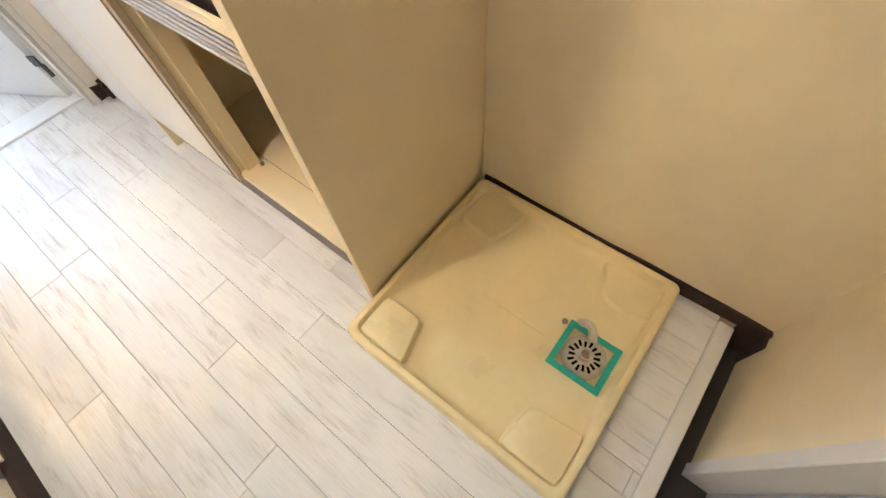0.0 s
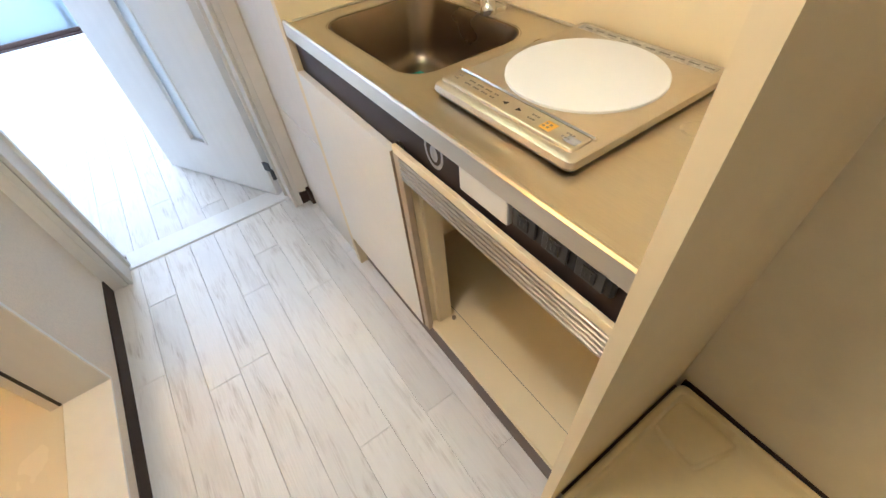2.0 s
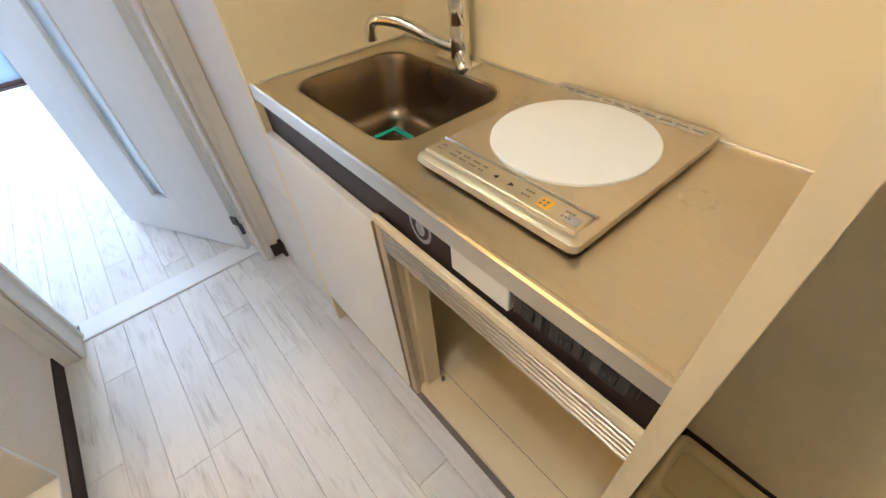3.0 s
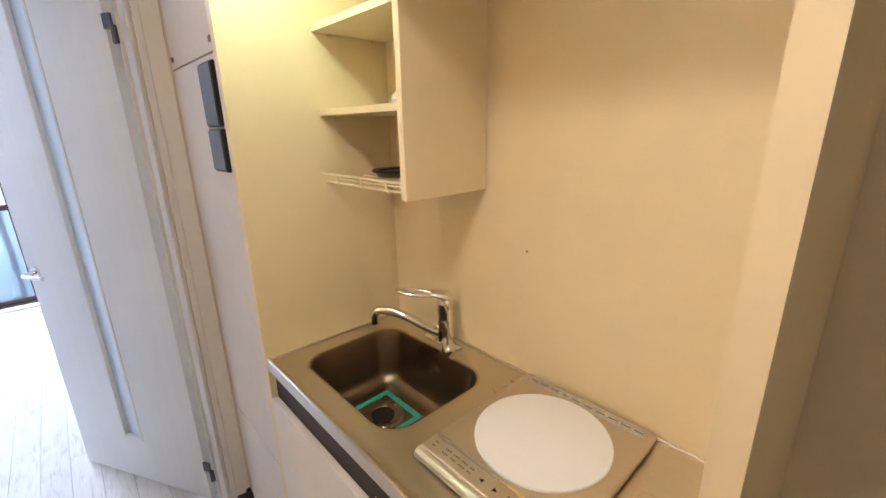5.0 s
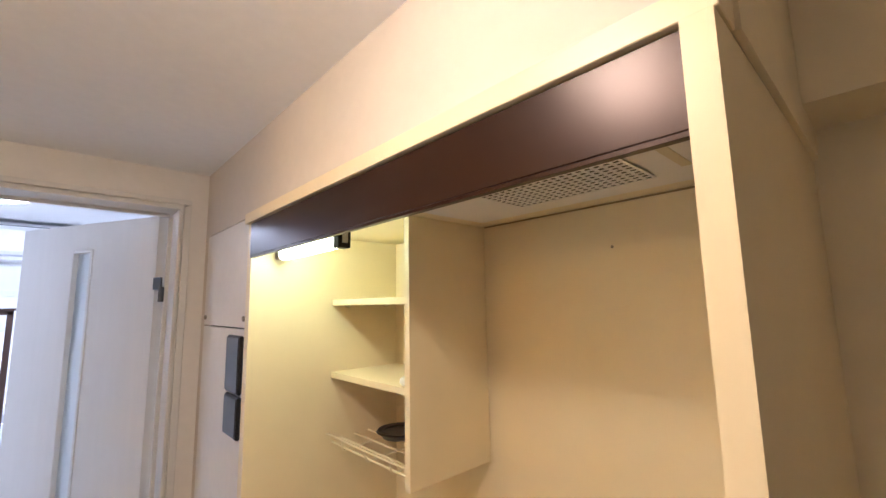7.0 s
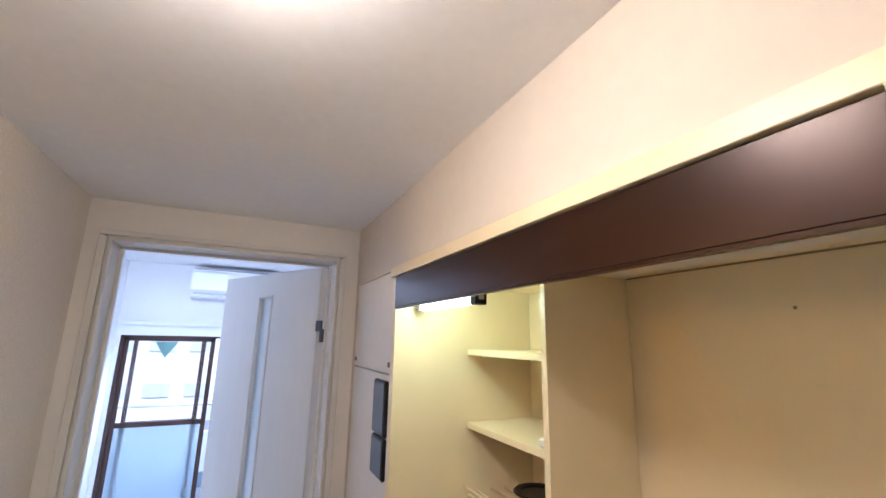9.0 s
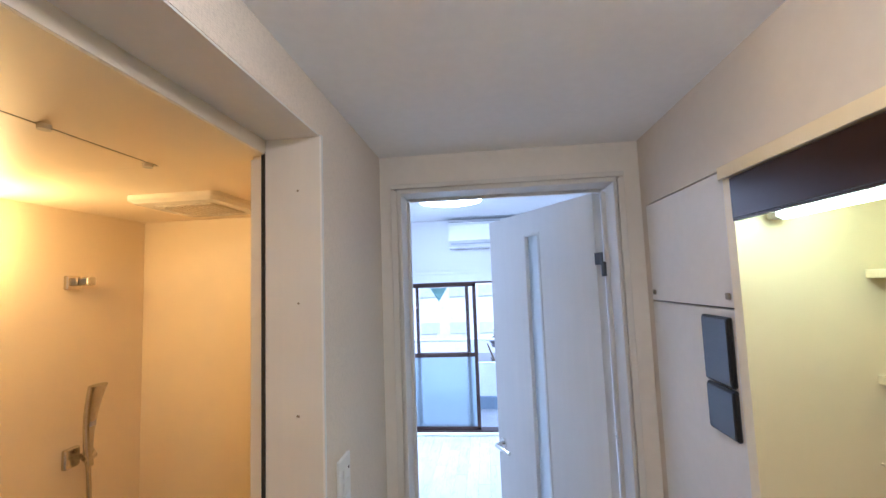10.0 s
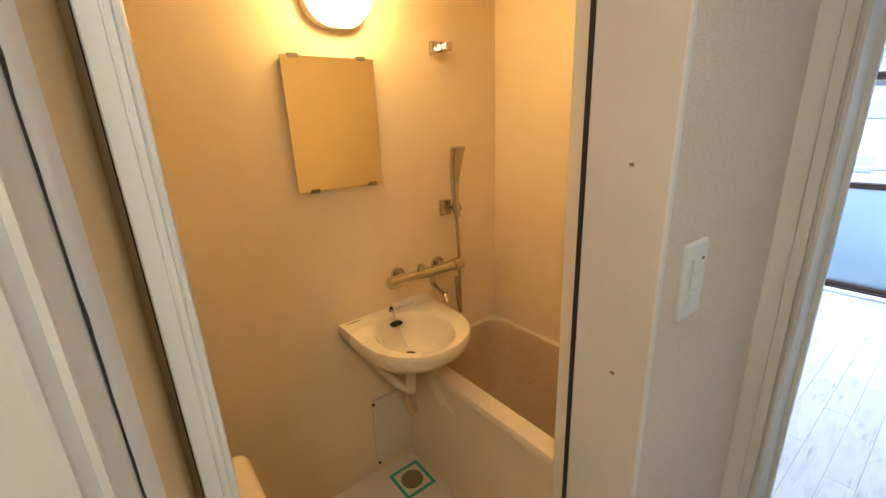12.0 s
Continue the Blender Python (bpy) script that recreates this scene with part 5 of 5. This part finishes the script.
# ---- washing machine pan ----
pan = thing("washing_machine_pan", (-0.2, 0.41, 0.0), "ivory plastic washing machine pan with raised corners", "drain pan")
PX0, PX1, PY0, PY1 = -0.516, 0.116, 0.098, 0.716
bm = bmesh.new()
PAN_RINGS = ((-0.004, 0.0, 0.022), (0.0, 0.046, 0.022), (0.0025, 0.0505, 0.022), (0.006, 0.0525, 0.022), (0.014, 0.0525, 0.024), (0.0185, 0.0505, 0.025), (0.024, 0.030, 0.027), (0.028, 0.021, 0.028), (0.036, 0.0165, 0.03), (0.06, 0.0150, 0.03))
loft(bm, [rounded(PX0 + i, PX1 - i, PY0 + i, PY1 - i, z, r) for i, z, r in PAN_RINGS], False, True)
part("tray", bm, PANPLASTIC, pan, smooth=True)


def pad(points, z0, z1):
    c = sum((Vector(p) for p in points), Vector((0, 0))) / len(points)
    def loop(s, z):
        out = []
        n = len(points)
        for i, p in enumerate(points):
            a, b, d = Vector(points[i - 1]), Vector(p), Vector(points[(i + 1) % n])
            for q in (b.lerp(a, 0.16), b.lerp(a, 0.05).lerp(b.lerp(d, 0.05), 0.5), b.lerp(d, 0.16)):
                v = c + (q - c) * s
                out.append((v.x, v.y, z))
        return out
    return loft(bmesh.new(), [loop(1.16, z0), loop(1.06, z0 + 0.003), loop(1.0, z1 - 0.004), loop(0.975, z1 - 0.001), loop(0.94, z1)], False, True)


for pts in (((-0.488, 0.122), (-0.340, 0.122), (-0.372, 0.232), (-0.392, 0.239), (-0.488, 0.238)), ((-0.052, 0.122), (0.092, 0.122), (0.092, 0.246), (-0.022, 0.236), (-0.038, 0.220)),
            ((-0.490, 0.570), (-0.373, 0.555), (-0.332, 0.690), (-0.490, 0.692)), ((-0.077, 0.692), (-0.031, 0.589), (0.004, 0.578), (0.092, 0.586), (0.092, 0.692))):
    part("corner_pad", pad(pts, 0.0145, 0.047 if pts[0][1] < 0.3 else 0.026), PANPLASTIC, pan, smooth=True)
part("ridge", boxes((-0.305, -0.10, 0.402, 0.408, 0.0145, 0.0178), bevel=0.001), PANPLASTIC, pan)
CX, CY = 0.005, 0.413
part("drain_cap", loft(bmesh.new(), [ring((CX, CY, z), r, (0, 0, 1), 40) for r, z in ((0.056, 0.0150), (0.0555, 0.020), (0.048, 0.023), (0.016, 0.0245))], False, True), GRATE, pan, smooth=True)
for k in range(16):
    a = 2 * math.pi * k / 16
    r0, r1 = (0.022, 0.038) if k % 2 else (0.026, 0.042)
    u, v = Vector((math.cos(a), math.sin(a), 0)), Vector((-math.sin(a), math.cos(a), 0)) * 0.0028
    c = Vector((CX, CY, 0.0248))
    bm = bmesh.new()
    loft(bm, [[tuple(c + q + Vector((0, 0, dz))) for q in (u * r0 - v, u * r1 - v * 1.3, u * r1 + v * 1.3, u * r0 + v)] for dz in (-0.004, 0.0002)], True, True)
    part("drain_slot", bm, DARKHOLE, pan)
part("spigot", loft(bmesh.new(), [ring((CX, CY, z), r, (0, 0, 1), 24) for r, z in ((0.017, 0.0245), (0.016, 0.046), (0.0125, 0.046), (0.012, 0.028))], False, True), GRATE, pan, smooth=True)
part("spigot_hole", rod(bmesh.new(), (CX, CY, 0.0282), (CX, CY, 0.030), 0.0118, 20), BRASS, pan)
part("elbow", pipe(bmesh.new(), bend([(-0.045, 0.487, 0.016), (-0.03, 0.487, 0.040), (-0.012, 0.478, 0.046), (0.004, 0.455, 0.030)]), 0.011, 12), GRATE, pan, smooth=True)
part("side_hole", loft(bmesh.new(), [ring((-0.078, 0.468, z), 0.008, (0, 0, 1), 14) for z in (0.0152, 0.0168)], True, True), BRASS, pan)
pt = thing("pan_tape", (CX, CY, 0.015), "square of green masking tape round the pan drain", "tape")
for pts in (((-0.066, 0.345), (0.075, 0.345), (0.075, 0.361), (-0.066, 0.361)), ((-0.066, 0.463), (0.075, 0.463), (0.075, 0.479), (-0.066, 0.479)), ((-0.066, 0.361), (-0.050, 0.361), (-0.050, 0.463), (-0.066, 0.463)), ((0.059, 0.361), (0.075, 0.361), (0.075, 0.463), (0.059, 0.463))):
    part("strip", loft(bmesh.new(), [[(x, y, z) for x, y in pts] for z in (0.0245, 0.0258)], True, True), TAPE, pt)
part("film", loft(bmesh.new(), [ring((CX, CY, z), 0.070, (0, 0, 1), 8) for z in (0.0225, 0.0231)], True, True), GLASS, pt, "clear film")

# wall switch in the hall
sw = thing("light_switch", (-1.61, HALL_Y0, 1.25), "white wall light switch with three rockers", "switch")
part("plate", B(-1.648, -1.578, HALL_Y0, HALL_Y0 + 0.009, 1.188, 1.310, bevel=0.003, segments=2), DOORWHITE, sw)
for k in range(3):
    part("rocker", B(-1.632, -1.594, HALL_Y0 + 0.009, HALL_Y0 + 0.013, 1.210 + k * 0.027, 1.233 + k * 0.027, bevel=0.002), DOORWHITE, sw)
part("indicator", boxes((-1.625, -1.618, HALL_Y0 + 0.0125, HALL_Y0 + 0.0135, 1.282, 1.286)), BLACK, sw)


# ---- floor planks, one by one ----
PLANK_MESHES = {}


def plank(x0, x1, y0, y1, parent):
    key = (round(x1 - x0, 3), round(y1 - y0, 3))
    if key not in PLANK_MESHES:
        w, d, e = key[0] / 2 - 0.0007, key[1] / 2 - 0.0007, 0.0007
        bm = bmesh.new()
        loft(bm, [[(sx * (w - i), sy * (d - i), z) for sx, sy in ((-1, -1), (1, -1), (1, 1), (-1, 1))] for i, z in ((0, -0.0055), (0, -e), (e, 0.0))], False, True)
        bmesh.ops.recalc_face_normals(bm, faces=bm.faces)
        me = bpy.data.meshes.new("plank")
        bm.to_mesh(me)
        bm.free()
        me.materials.append(PLANK)
        PLANK_MESHES[key] = me
    ob = new("plank", PLANK_MESHES[key])
    ob.parent = parent
    ob.location = ((x0 + x1) / 2, (y0 + y1) / 2, 0)


LENGTH, WIDE = 0.915, 0.1007
STARTS = {0: -0.616, 1: -0.898, 2: -0.70, -1: -0.928, -2: -0.750, -3: -0.463, -4: -1.362, -5: -0.928, -6: -0.60}


def lay(x_lo, x_hi, y_lo, y_hi, parent, starts):
    r = math.floor((y_lo - 0.002) / WIDE)
    while 0.002 + r * WIDE < y_hi - 0.004:
        y0, y1 = max(y_lo, 0.002 + r * WIDE), min(y_hi, 0.002 + (r + 1) * WIDE)
        s = starts.get(r, -0.3 - 0.37 * r)
        x = s - math.ceil((s - x_lo) / LENGTH) * LENGTH
        while x < x_hi - 0.004:
            a, b = max(x_lo, x), min(x_hi, x + LENGTH)
            if b - a > 0.004 and y1 - y0 > 0.004:
                plank(a, b, y0, y1, parent)
            x += LENGTH
        r += 1


lay(-2.092, 0.233, HALL_Y0 + 0.001, 0.262, floor, STARTS)
lay(PX1 - 0.02, 0.233, 0.262, 0.73, floor, {r: -0.3 for r in range(12)})
lay(-5.40, -2.20, ROOM_Y0, ROOM_Y1, floor_room, {})
